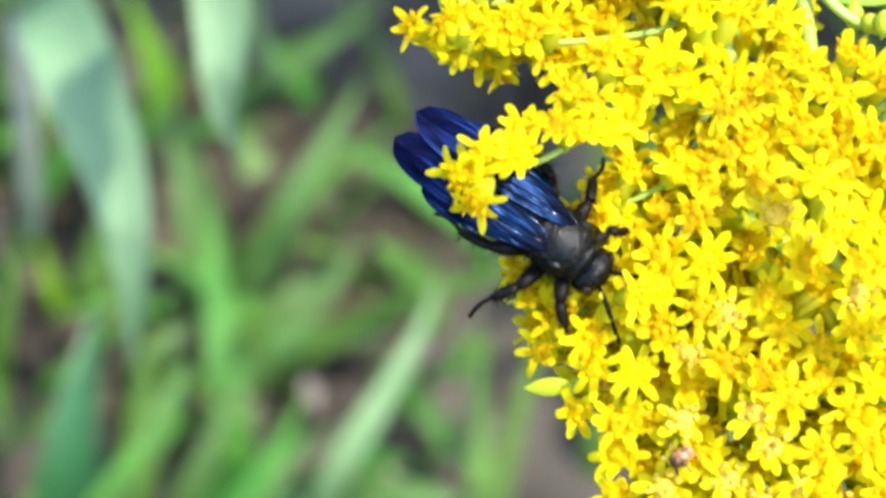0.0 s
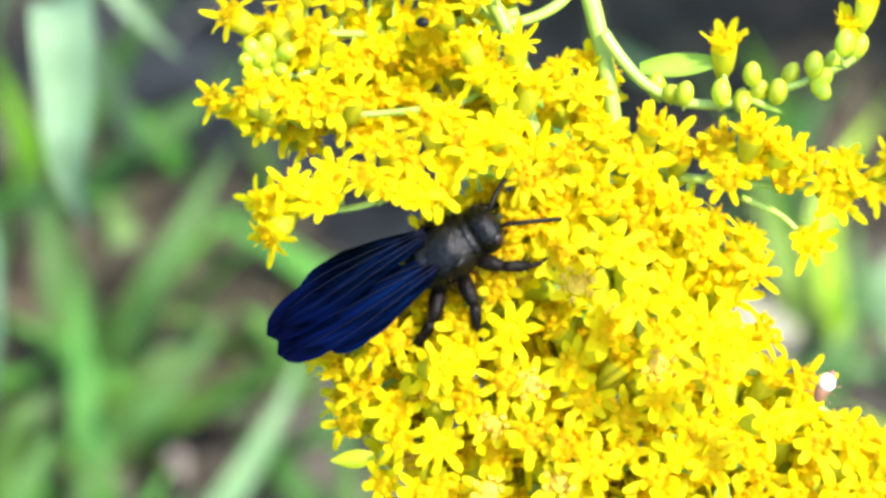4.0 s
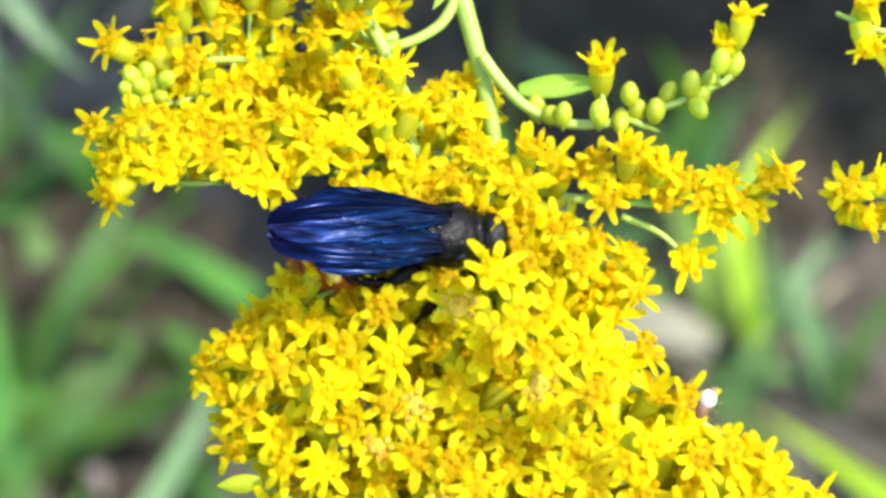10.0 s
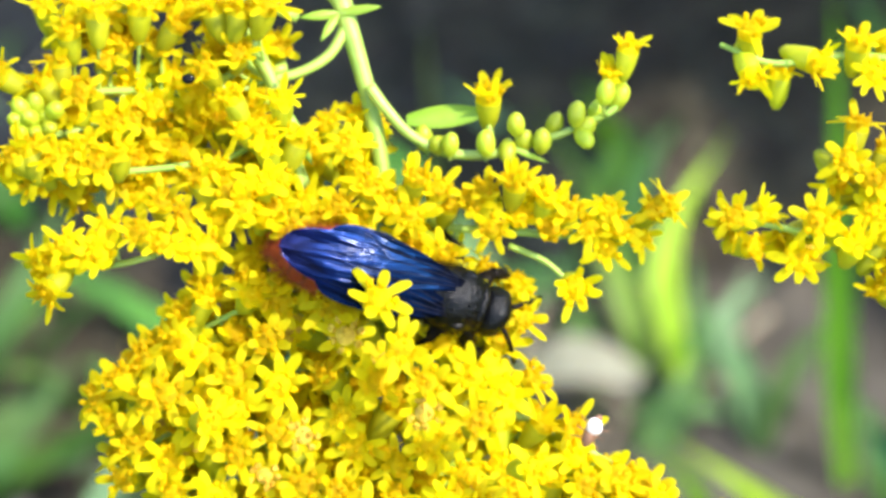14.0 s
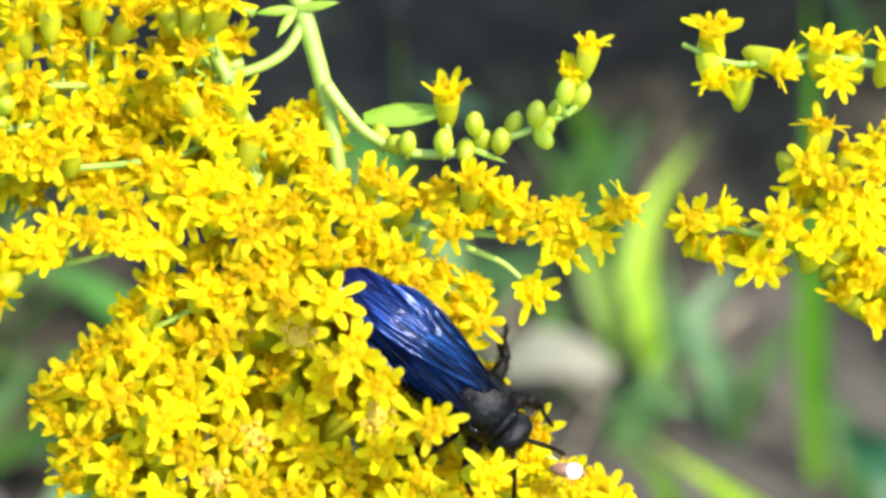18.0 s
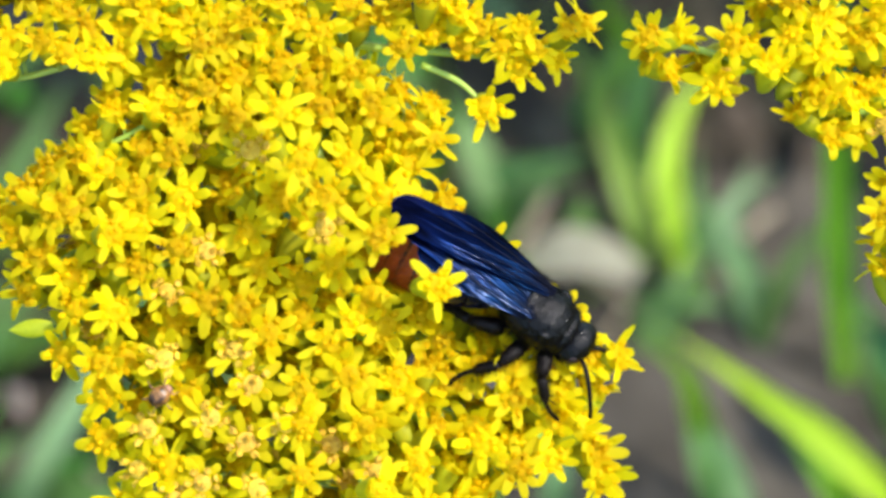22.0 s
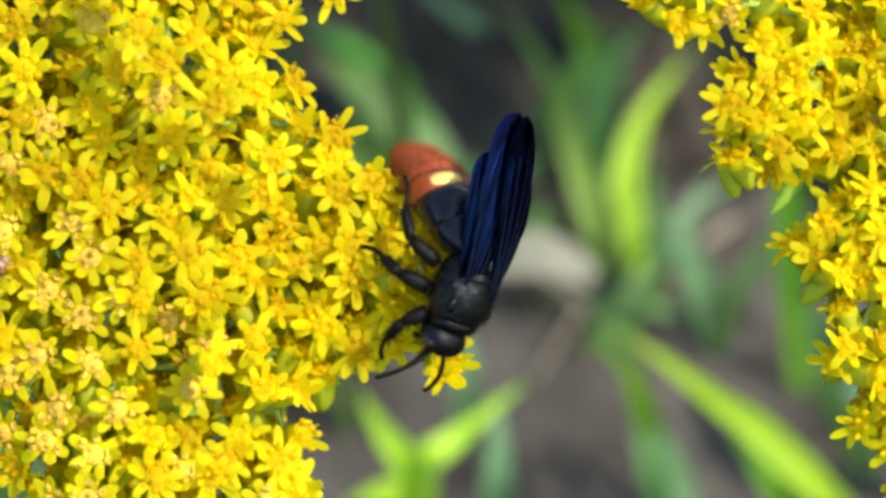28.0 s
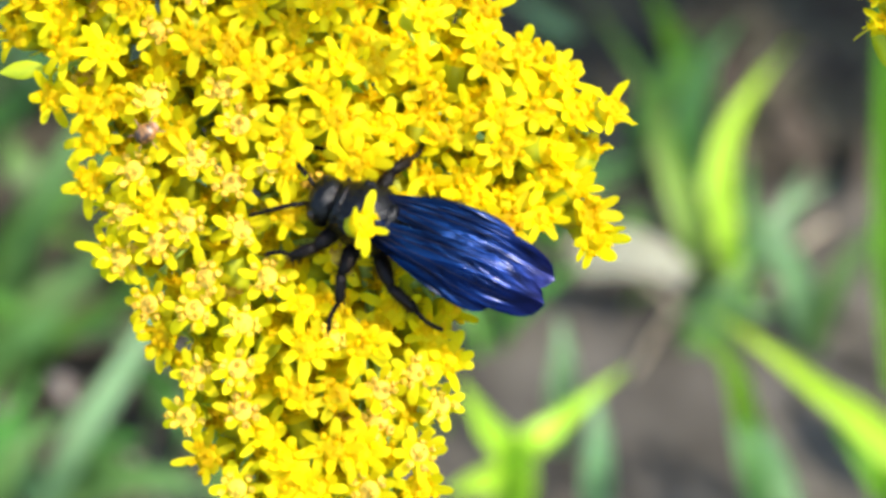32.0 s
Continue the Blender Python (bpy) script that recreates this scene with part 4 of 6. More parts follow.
def goldenrod_side():
    rnd = random.Random(8)
    plant = thing("goldenrod", pose(0.11, -0.03, 0), "second goldenrod plume hanging beside the first, yellow with yellow-green cups", "goldenrod", "goldenrods")
    inv = on_plant(plant)
    to_local = PLANT.inverted()
    pts = [to_local @ Vector(p) / MM for p in ((0.11, -0.03, 0), (0.108, -0.03, 0.12), (0.098, 0.0, 0.25))] + [(78, 28, -4), (66, 24, -4), (61, 6, -4), (61, -14, -3.5), (63, -34, -3), (65, -50, -2)]
    bm = bmesh.new()
    tube(bm, spline([Vector(p) * MM for p in pts], 10), lambda s: (2.0 - 1.6 * s) * MM, 9)
    part("stem", bm, STEM, plant, m=inv)
    flowering(plant, [(62, 16, -3), (52, 20, -1), (44, 22, 0), (37, 23, 0), (31, 22.4, 0), (26.5, 24, 0)], 13, 2.4, rnd, gap=2.9, start=0.15, up=(0, 0.7, 0.5))
    flowering(plant, [(61, 8, -3), (52, 13, 0), (45, 13.5, 1), (40, 13.5, 1), (36.5, 14.5, 1)], 24, 3.4, rnd, gap=2.4, start=0.1)
    flowering(plant, [(61, 2, -3), (50, 7, 0), (42, 9.4, 1), (36, 8, 1), (30, 9.2, 1), (26.8, 9.6, 1)], 26, 2.8, rnd, gap=2.5, start=0.1)
    low, p0 = branch(plant, [(38, 8.2, 0.5), (36, 7.4, 0.6), (33.4, 7.0, 0.8)], 0.3, 0.2)[0:3:2]
    add_flower(low, Vector((32.4, 6.2, 2.0)) * MM - p0, Vector((0, -0.2, 1)).normalized(), 1.2, rnd, OPEN)
    flowering(plant, [(61, -3, -3), (52, 3, 0), (45, 4, 1), (40, 3.4, 1)], 22, 2.6, rnd, gap=2.3, start=0.1)
    flowering(plant, [(61, -8, -3), (55, -1, 0), (50, -1.5, 1), (47, -3.5, 1)], 24, 3.4, rnd, gap=2.3, start=0.05)
    flowering(plant, [(61, -12, -3), (54, -6, 0), (49, -7, 1), (46.5, -9.6, 1)], 24, 3.0, rnd, gap=2.3, start=0.05)
    flowering(plant, [(61.5, -18, -3), (58, -13, 0), (55, -15, 1), (53, -17.5, 1)], 22, 3.0, rnd, gap=2.3, start=0.05)
    flowering(plant, [(62, -24, -3), (60, -18, 0), (57.5, -21, 1), (57, -24.6, 1)], 20, 2.8, rnd, gap=2.3, start=0.05)
    flowering(plant, [(62.5, -28, -3), (62, -25, 0), (60, -28, 1), (58.4, -31, 1)], 14, 2.4, rnd, gap=2.3, start=0.05)
    flowering(plant, [(61, 12, -3), (61, 4, 1), (61, -8, 1), (62, -22, 1), (64, -36, 1)], 60, 5.0, rnd, gap=2.6, start=0.0)
    for x, y, wx in ((52.5, -9.5, -0.6), (58, 14, -0.8), (56, 22, 0.3), (50, 20, 0.4)):
        bract(plant, (x, y, -1), (wx, -0.8, 0.2), 4.2, 1.2, m=inv)
    return plant


# ---- the wasp: x forward, z along its back ----
WM = 1.08 * MM       # a wasp of 24 mm
def wing_mesh(side, length, width):
    bm = bmesh.new()
    nu, nv = 28, 9
    rows = []
    for i in range(nu + 1):
        s = i / nu
        chord = width * (0.20 + 0.80 * min(1, s / 0.55) ** 0.8) * math.sqrt(max(0.0, 1 - max(0, (s - 0.74) / 0.26) ** 2.2))
        chord = max(chord, 0.02 * width)
        row = []
        for j in range(nv + 1):
            c = j / nv
            x = -length * s
            y = -0.48 * chord + c * chord - 0.4 * WM * (1 - s)
            fold = 0.09 * WM * math.sin(c * 11 + 2.6 * math.sin(s * 7 + c * 3) + side) * (0.3 + 0.7 * s) * (1 - 0.75 * s)
            z = fold + 0.5 * WM * math.sin(math.pi * s) - 0.16 * (c - 0.4) ** 2 * chord
            row.append(bm.verts.new((x, side * y, z)))
        rows.append(row)
    for a, b in zip(rows, rows[1:]):
        for j in range(nv):
            bm.faces.new((a[j], a[j + 1], b[j + 1], b[j]))
    made = bmesh.ops.solidify(bm, geom=bm.faces[:], thickness=0.03 * WM)
    bmesh.ops.recalc_face_normals(bm, faces=bm.faces)
    return bm


def wing_vein_mesh(side, length, width):
    bm = bmesh.new()
    for c0, c1, s1 in ((0.40, 0.46, 0.78), (0.22, 0.20, 0.84), (0.0, -0.12, 0.78), (-0.2, -0.36, 0.62)):
        path = []
        for k in range(12):
            s = 0.04 + (s1 - 0.04) * k / 11
            chord = width * (0.20 + 0.80 * min(1, s / 0.55) ** 0.8)
            y = (c0 + (c1 - c0) * s) * chord - 0.4 * WM * (1 - s)
            c = (y + 0.4 * WM * (1 - s)) / chord + 0.48
            path.append(Vector((-length * s, side * y, 0.06 * WM + 0.5 * WM * math.sin(math.pi * s) - 0.16 * (c - 0.4) ** 2 * chord)))
        tube(bm, path, lambda s: (0.045 - 0.03 * s) * WM, 5)
    return bm


def leg(wasp, hip, femur_way, tibia_way, tarsus_way, lengths, rnd):
    """femur > tibia, tarsus; ways in the wasp's space."""
    hip = Vector(hip) * WM
    knee = Vector(femur_way).normalized() * lengths[0] * WM
    shin = knee + Vector(tibia_way).normalized() * lengths[1] * WM
    toe = shin + Vector(tarsus_way).normalized() * lengths[2] * WM
    bm = bmesh.new()
    tube(bm, [Vector(), knee * 0.3, knee * 0.7, knee], lambda s: (0.32 + 0.32 * math.sin(math.pi * min(1, 0.25 + s * 0.75))) * WM, 9)
    hairs(bm, [(knee * rnd.random() + (o := Vector((rnd.gauss(0, 1), rnd.gauss(0, 1), rnd.gauss(0, 1))).normalized()) * 0.3 * WM, o) for k in range(130)], 0.9 * WM, rnd, 0.035 * WM)
    femur = part("femur", bm, LEGM, wasp, m=Matrix.Translation(hip))
    bm = bmesh.new()
    ax = shin - knee
    tube(bm, [Vector(), ax * 0.25, ax * 0.8, ax], lambda s: (0.25 + 0.20 * math.sin(math.pi * (0.2 + 0.7 * s))) * WM, 8)
    for k in range(80):
        s = rnd.uniform(0.15, 1)
        o = Vector((rnd.gauss(0, 1), rnd.gauss(0, 1), rnd.gauss(0, 1))).normalized()
        hairs(bm, [(ax * s + o * 0.2 * WM, o)], 0.85 * WM, rnd, 0.06 * WM, lean=ax.normalized() * 0.6)
    part("tibia", bm, LEGM, femur, m=Matrix.Translation(knee))
    bm = bmesh.new()
    ax = toe - shin
    side = ax.cross(Vector((0, 0, 1))).normalized() * 0.25 * WM
    path = [ax * s + side * math.sin(s * 3.0) + Vector((0, 0, -0.5 * WM * s * s)) for s in [k / 10 for k in range(11)]]
    tube(bm, path, lambda s: (0.14 + 0.07 * abs(math.sin(s * 5 * math.pi))) * WM, 7)
    for k in range(26):
        p = path[rnd.randrange(1, 11)]
        hairs(bm, [(p, Vector((rnd.gauss(0, 1), rnd.gauss(0, 1), -0.4)).normalized())], 0.42 * WM, rnd, 0.035 * WM)
    part("tarsus", bm, LEGM, femur, m=Matrix.Translation(shin))
    return femur


def make_wasp():
    rnd = random.Random(3)
    wasp = thing("wasp", Matrix(), "black wasp with blue wings and rust-red abdomen, feeding on goldenrod", "wasp")
    # thorax, its centre at the origin
    bm = bmesh.new()
    loft(bm, [(3.35 * WM, 0.6 * WM, 0.6 * WM, -0.1 * WM), (3.1 * WM, 1.35 * WM, 1.2 * WM, 0), (2.4 * WM, 2.05 * WM, 1.75 * WM, 0.1 * WM), (1.2 * WM, 2.45 * WM, 2.1 * WM, 0.2 * WM), (0, 2.5 * WM, 2.2 * WM, 0.2 * WM),
              (-1.2 * WM, 2.35 * WM, 2.05 * WM, 0.15 * WM), (-2.3 * WM, 1.95 * WM, 1.75 * WM, 0), (-3.1 * WM, 1.3 * WM, 1.25 * WM, -0.2 * WM), (-3.5 * WM, 0.5 * WM, 0.6 * WM, -0.4 * WM)], 28)
    # scutellum plate and the groove behind the scutum
    blob(bm, (-1.5 * WM, 0, 1.75 * WM), 1.0 * WM, 0.7, 1.35, 0.55)
    blob(bm, (2.7 * WM, 0, 0.1 * WM), 1.5 * WM, 0.55, 1.35, 1.15)
    blob(bm, (1.0 * WM, 1.9 * WM, 1.35 * WM), 0.55 * WM, 1.3, 0.7, 0.6)
    blob(bm, (1.0 * WM, -1.9 * WM, 1.35 * WM), 0.55 * WM, 1.3, 0.7, 0.6)
    bmesh.ops.scale(bm, vec=(0.86, 1.0, 1.0), verts=bm.verts)
    part("thorax", bm, BLACK, wasp)
    bm = bmesh.new()
    spots = []
    for k in range(900):
        a, x = rnd.uniform(0, math.tau), rnd.uniform(-3.0, 3.2)
        r = math.sqrt(max(0.05, 1 - (x / 3.6) ** 2))
        nrm = Vector((x * 0.25, math.cos(a), math.sin(a))).normalized()
        spots.append((Vector((x, 2.45 * r * math.cos(a), 0.15 + 2.1 * r * math.sin(a))) * WM, nrm))
    hairs(bm, [(Vector((p.x * 0.86, p.y, p.z)), n) for p, n in spots], 0.62 * WM, rnd, 0.03 * WM)
    part("thorax_hair", bm, HAIR, wasp)
    # head
    bm = bmesh.new()
    blob(bm, (0, 0, 0), 1.0 * WM, 1.35, 1.95, 1.7, 0, 3)
    blob(bm, (0.7 * WM, 0, -1.1 * WM), 0.75 * WM, 1.0, 1.1, 1.0, 0, 2)
    head = part("head", bm, BLACK, wasp, m=Matrix.Translation((3.35 * WM, 0, -0.45 * WM)))
    for s in (1, -1):
        bm = bmesh.new()
        blob(bm, (0, 0, 0), 0.75 * WM, 0.75, 0.55, 1.15, 0, 3)
        part("eye", bm, EYE, head, "dark glossy compound eye", pose(0.35 * WM, s * 1.45 * WM, 0.15 * WM, 0, 0, s * -18))
        bm = bmesh.new()
        path = spline([Vector(p) * WM for p in ((0, 0, 0), (0.8, s * 0.5, 0.3), (2.0, s * 1.2, 0.2), (3.3, s * 1.8, -0.3), (4.1, s * 2.1, -0.8))], 7)
        tube(bm, path, lambda q: (0.13 + 0.06 * min(1, q * 4) + 0.03 * abs(math.sin(q * 12 * math.pi)) - 0.05 * q) * WM, 8)
        part("antenna", bm, LEGM, head, m=Matrix.Translation((0.95 * WM, s * 0.6 * WM, 0.3 * WM)))
        bm = bmesh.new()
        tube(bm, spline([Vector(p) * WM for p in ((0, 0, 0), (0.5, -s * 0.1, -0.5), (0.6, -s * 0.45, -1.1))], 4), lambda q: (0.3 - 0.2 * q) * WM, 7)
        part("mandible", bm, LEGM, head, m=Matrix.Translation((0.9 * WM, s * 0.6 * WM, -1.2 * WM)))
    bm = bmesh.new()
    hairs(bm, [((d := Vector((rnd.uniform(-0.6, 1), rnd.gauss(0, 1), rnd.gauss(0.2, 1))).normalized()) * WM * 1.5, d) for k in range(160)], 0.6 * WM, rnd, 0.03 * WM)
    part("head_hair", bm, HAIR, head)
    # abdomen, hinged at the waist; overlapping segments
    bm = bmesh.new()
    loft(bm, [(0.2 * WM, 0.35 * WM, 0.35 * WM, 0), (-0.4 * WM, 0.9 * WM, 0.85 * WM, 0), (-1.1 * WM, 1.65 * WM, 1.5 * WM, 0), (-2.1 * WM, 2.15 * WM, 1.95 * WM, 0), (-2.45 * WM, 2.12 * WM, 1.92 * WM, 0), (-2.5 * WM, 1.9 * WM, 1.7 * WM, 0)], 28)
    abdomen = part("abdomen", bm, SHELL, wasp, m=Matrix.Translation((-2.8 * WM, 0, -0.35 * WM)))
    segs = [(-2.3, -4.9, 2.15, 2.62, SHELL), (-4.7, -6.5, 2.56, 2.56, RUST), (-6.3, -7.8, 2.48, 2.34, RUST), (-7.6, -9.0, 2.24, 1.95, RUST), (-8.8, -10.0, 1.85, 1.4, RUST), (-9.8, -11.0, 1.3, 0.35, RUST)]
    for n, (x0, x1, a, b, mat) in enumerate(segs):
        bm = bmesh.new()
        sink = lambda x: -0.034 * (x + 2) ** 2 * WM
        rows = [(x0 * WM, a * 0.86 * WM, a * 0.78 * WM, sink(x0))]
        for k in range(5):
            q = k / 4
            r = a + (b - a) * q + 0.06 * math.sin(math.pi * q)
            x = x0 + (x1 - x0) * q
            rows.append((x * WM, r * WM, r * 0.91 * WM, sink(x)))
        rows.append(((x1 - 0.02) * WM, b * 0.85 * WM, b * 0.78 * WM, sink(x1)))
        loft(bm, rows, 30)
        part("abdomen_segment", bm, mat, abdomen, "rust-red hairy segment" if mat is RUST else "")
        if mat is RUST:
            if n > 1:        # the dark shiny fore edge of the segment
                bm = bmesh.new()
                edge = [(x0 - 0.02, 0.97), (x0 - 0.12, 1.0), (x0 - 0.50, 1.0), (x0 - 0.60, 0.97)]
                loft(bm, [(x * WM, (a + (b - a) * (x0 - x) / (x0 - x1) + 0.05) * f * WM, (a + (b - a) * (x0 - x) / (x0 - x1) + 0.05) * f * 0.91 * WM, sink(x)) for x, f in edge], 30)
                part("abdomen_band", bm, DARKRUST, abdomen, "dark brown shiny band")
            bm = bmesh.new()
            spots = []
            for k in range(520):
                q, t = rnd.random(), rnd.uniform(0, math.tau)
                if n == 1 and q < 0.75 and abs(t - math.pi / 2) < 1.2:
                    continue
                r = a + (b - a) * q
                x = x0 + (x1 - x0) * q
                spots.append((Vector((x, r * math.cos(t), r * 0.91 * math.sin(t))) * WM + Vector((0, 0, sink(x))), Vector((-0.5, math.cos(t), math.sin(t))).normalized()))
            hairs(bm, spots, (0.55 + 0.10 * n) * WM, rnd, 0.022 * WM, lean=Vector((-0.6, 0, 0)))
            part("abdomen_hair", bm, RUSTHAIR, abdomen, "bristly orange-red hairs")
    for s in (1, -1):        # the cream spots on the third segment
        bm = bmesh.new()
        rows = []
        for k in range(9):
            t = math.pi / 2 - s * (0.22 + 0.95 * k / 8)
            half = 0.62 * math.sin(math.pi * (0.12 + 0.76 * k / 8)) ** 0.6
            for_row = []
            for x in (-5.6 + half, -5.6, -5.6 - half):
                q = (x + 4.7) / -2.0
                r = 2.56 + 0.06 * math.sin(math.pi * min(1, max(0, q))) + 0.035
                for_row.append(bm.verts.new(Vector((x, r * math.cos(t), r * 0.915 * math.sin(t))) * WM + Vector((0, 0, -0.034 * (x + 2) ** 2 * WM))))
            rows.append(for_row)
        for a, b in zip(rows, rows[1:]):
            for j in range(2):
                bm.faces.new((a[j], a[j + 1], b[j + 1], b[j]))
        bmesh.ops.recalc_face_normals(bm, faces=bm.faces)
        bmesh.ops.solidify(bm, geom=bm.faces[:], thickness=0.02 * WM)
        part("cream_spot", bm, CREAM, abdomen, "oval cream-yellow spot")
    # wings: fore pair, each with its hind wing beneath it
    wings = []
    for s in (1, -1):
        w = part("wing", wing_mesh(s, 14.4 * WM, 3.55 * WM), WING, wasp, "smoky wing with blue metallic sheen")
        part("wing_vein", wing_vein_mesh(s, 14.4 * WM, 3.55 * WM), VEIN, w)
        part("hind_wing", wing_mesh(s, 10.0 * WM, 3.0 * WM), WING, w, m=pose(-1.0 * WM, s * 0.5 * WM, -0.25 * WM, 0, 0, s * -4))
        wings.append(w)
    legs = []
    for s in (1, -1):
        legs.append(leg(wasp, (1.9, s * 1.5, -1.2), (0.55, s * 0.9, 0.05), (0.8, s * 0.55, -0.45), (0.9, s * 0.1, -0.3), (2.0, 1.8, 1.9), rnd))
        legs.append(leg(wasp, (0.2, s * 1.9, -1.4), (-0.1, s * 1.0, 0.2), (-0.45, s * 0.85, -0.5), (-0.2, s * 0.9, -0.3), (2.4, 2.1, 2.2), rnd))
        legs.append(leg(wasp, (-1.7, s * 1.7, -1.4), (-0.6, s * 0.95, 0.25), (-0.9, s * 0.4, -0.3), (-1.0, s * 0.25, -0.2), (2.6, 2.5, 2.5), rnd))
    return wasp, head, abdomen, wings, legs


# ---- ground and what grows on it ----
def ground_height(x, y):
    return 0.006 * noise.noise(Vector((x * 9, y * 9, 0))) + 0.003 * noise.noise(Vector((x * 31, y * 31, 4)))


def make_ground():
    bm = bmesh.new()
    marks = [-3000, -300, -40, -8, -2.5, -1.2] + [-0.8 + 0.02 * k for k in range(81)] + [1.2, 2.5, 8, 40, 300, 3000]
    grid = [[bm.verts.new((x, y + 0.2, ground_height(x, y) if abs(x) < 1 and abs(y) < 1 else 0)) for x in marks] for y in marks]
    for a, b in zip(grid, grid[1:]):
        for j in range(len(marks) - 1):
            bm.faces.new((a[j], a[j + 1], b[j + 1], b[j]))
    tagged(part("ground", bm, SOIL), "bare grey-brown garden soil with crumbs and straw", "ground", kind="structure")


def leaf_blade(bm, pts, width, folds=0.22, twist=0.0, tip=0.0):
    """A thin tapering grass leaf along pts, folded along its midrib."""
    line = spline(pts, 7)
    prev = None
    for i, p in enumerate(line):
        s = i / (len(line) - 1)
        d = (line[min(i + 1, len(line) - 1)] - line[max(i - 1, 0)]).normalized()
        side = d.cross(Vector((0, -0.72, 0.70)))
        side = side.normalized() if side.length > 1e-4 else Vector((1, 0, 0))
        up = side.cross(d)
        side = (side * math.cos(twist * s) + up * math.sin(twist * s)).normalized()
        up = side.cross(d)
        w = width * 0.5 * (0.55 + 0.45 * min(1, s / 0.3)) * (1 - max(0, (s - 0.35) / 0.65) ** 1.3 * (1 - tip))
        w = max(w, width * 0.02)
        row = [bm.verts.new(q) for q in (p - side * w + up * w * folds, p - side * w * 0.5 + up * w * folds * 0.35, p, p + side * w * 0.5 + up * w * folds * 0.35, p + side * w + up * w * folds)]
        if prev:
            for j in range(4):
                bm.faces.new((prev[j], prev[j + 1], row[j + 1], row[j]))
        prev = row


def blade(clump, kind, width, pts):
    base = clump.matrix_basis.translation
    bm = bmesh.new()
    p = [Vector(q) - base for q in pts]
    p[0].z = -0.004 - base.z
    leaf_blade(bm, p, width, twist=0.35 if kind in ("bright", "green", "lime") else 0.1, folds=0.3 if "broad" in kind else 0.22)
    bmesh.ops.recalc_face_normals(bm, faces=bm.faces)
    part("leaf_blade", bm, GRASS[kind], clump)


def make_grass():
    left_clump = thing("grass_clump", pose(-0.09, 0.22, 0), "clump of broad grey-green and bright green grass on bare soil", "grass clump", "grass clumps")
    right_clump = thing("grass_clump", pose(0.08, 0.22, 0), "sunlit clump of yellow-green grass blades on bare soil", "grass clump", "grass clumps")
    blade(left_clump, 'broad', 0.0087, [(-0.086, 0.281, 0.090), (-0.071, 0.146, 0.165), (-0.068, 0.116, 0.172), (-0.068, 0.110, 0.164), (-0.067, 0.113, 0.150)])
    blade(left_clump, 'broad', 0.0129, [(-0.151, 0.302, 0.060), (-0.108, 0.172, 0.130), (-0.094, 0.138, 0.140), (-0.088, 0.124, 0.132), (-0.087, 0.118, 0.118), (-0.089, 0.116, 0.100)])
    blade(left_clump, 'cream', 0.0064, [(-0.136, 0.231, 0.090), (-0.109, 0.161, 0.128), (-0.103, 0.152, 0.124), (-0.102, 0.153, 0.112)])
    blade(left_clump, 'green', 0.0085, [(-0.091, 0.203, 0.000), (-0.083, 0.209, 0.018), (-0.076, 0.211, 0.034), (-0.068, 0.219, 0.046), (-0.060, 0.232, 0.054)])
    blade(left_clump, 'green', 0.0071, [(-0.108, 0.258, 0.000), (-0.093, 0.255, 0.020), (-0.078, 0.254, 0.034), (-0.061, 0.258, 0.046)])
    blade(left_clump, 'pale', 0.0060, [(-0.073, 0.149, 0.000), (-0.063, 0.152, 0.024), (-0.054, 0.161, 0.036), (-0.047, 0.171, 0.044), (-0.043, 0.181, 0.050)])
    blade(left_clump, 'green', 0.0058, [(-0.061, 0.204, 0.000), (-0.051, 0.186, 0.008), (-0.041, 0.168, 0.012), (-0.029, 0.153, 0.010)])
    blade(left_clump, 'green', 0.0071, [(-0.110, 0.185, 0.000), (-0.104, 0.184, 0.016), (-0.099, 0.187, 0.022), (-0.091, 0.193, 0.022)])
    blade(left_clump, 'green', 0.0057, [(-0.114, 0.148, 0.000), (-0.106, 0.152, 0.016), (-0.101, 0.156, 0.024), (-0.098, 0.165, 0.028)])
    blade(left_clump, 'green', 0.0063, [(-0.099, 0.148, 0.000), (-0.092, 0.152, 0.016), (-0.086, 0.160, 0.026), (-0.080, 0.172, 0.032)])
    blade(left_clump, 'green', 0.0057, [(-0.085, 0.150, 0.000), (-0.078, 0.155, 0.012), (-0.072, 0.162, 0.018), (-0.063, 0.168, 0.020)])
    blade(left_clump, 'broad2', 0.0128, [(-0.121, 0.143, 0.000), (-0.114, 0.146, 0.024), (-0.111, 0.157, 0.040), (-0.108, 0.173, 0.050)])
    blade(left_clump, 'green', 0.0116, [(-0.089, 0.198, 0.000), (-0.093, 0.208, 0.024), (-0.097, 0.219, 0.040), (-0.104, 0.233, 0.050)])
    blade(left_clump, 'ochre', 0.0056, [(-0.054, 0.214, 0.000), (-0.053, 0.221, 0.005), (-0.052, 0.228, 0.008), (-0.052, 0.240, 0.006)])
    blade(left_clump, 'bright', 0.0047, [(-0.124, 0.207, 0.000), (-0.125, 0.204, 0.014), (-0.128, 0.210, 0.020), (-0.132, 0.222, 0.024)])
    blade(left_clump, 'green', 0.0081, [(-0.093, 0.183, -0.000), (-0.081, 0.190, 0.010), (-0.069, 0.194, 0.014), (-0.055, 0.197, 0.012)])
    blade(left_clump, 'green', 0.0073, [(-0.076, 0.157, 0.000), (-0.060, 0.157, 0.010), (-0.046, 0.155, 0.014), (-0.033, 0.154, 0.010)])
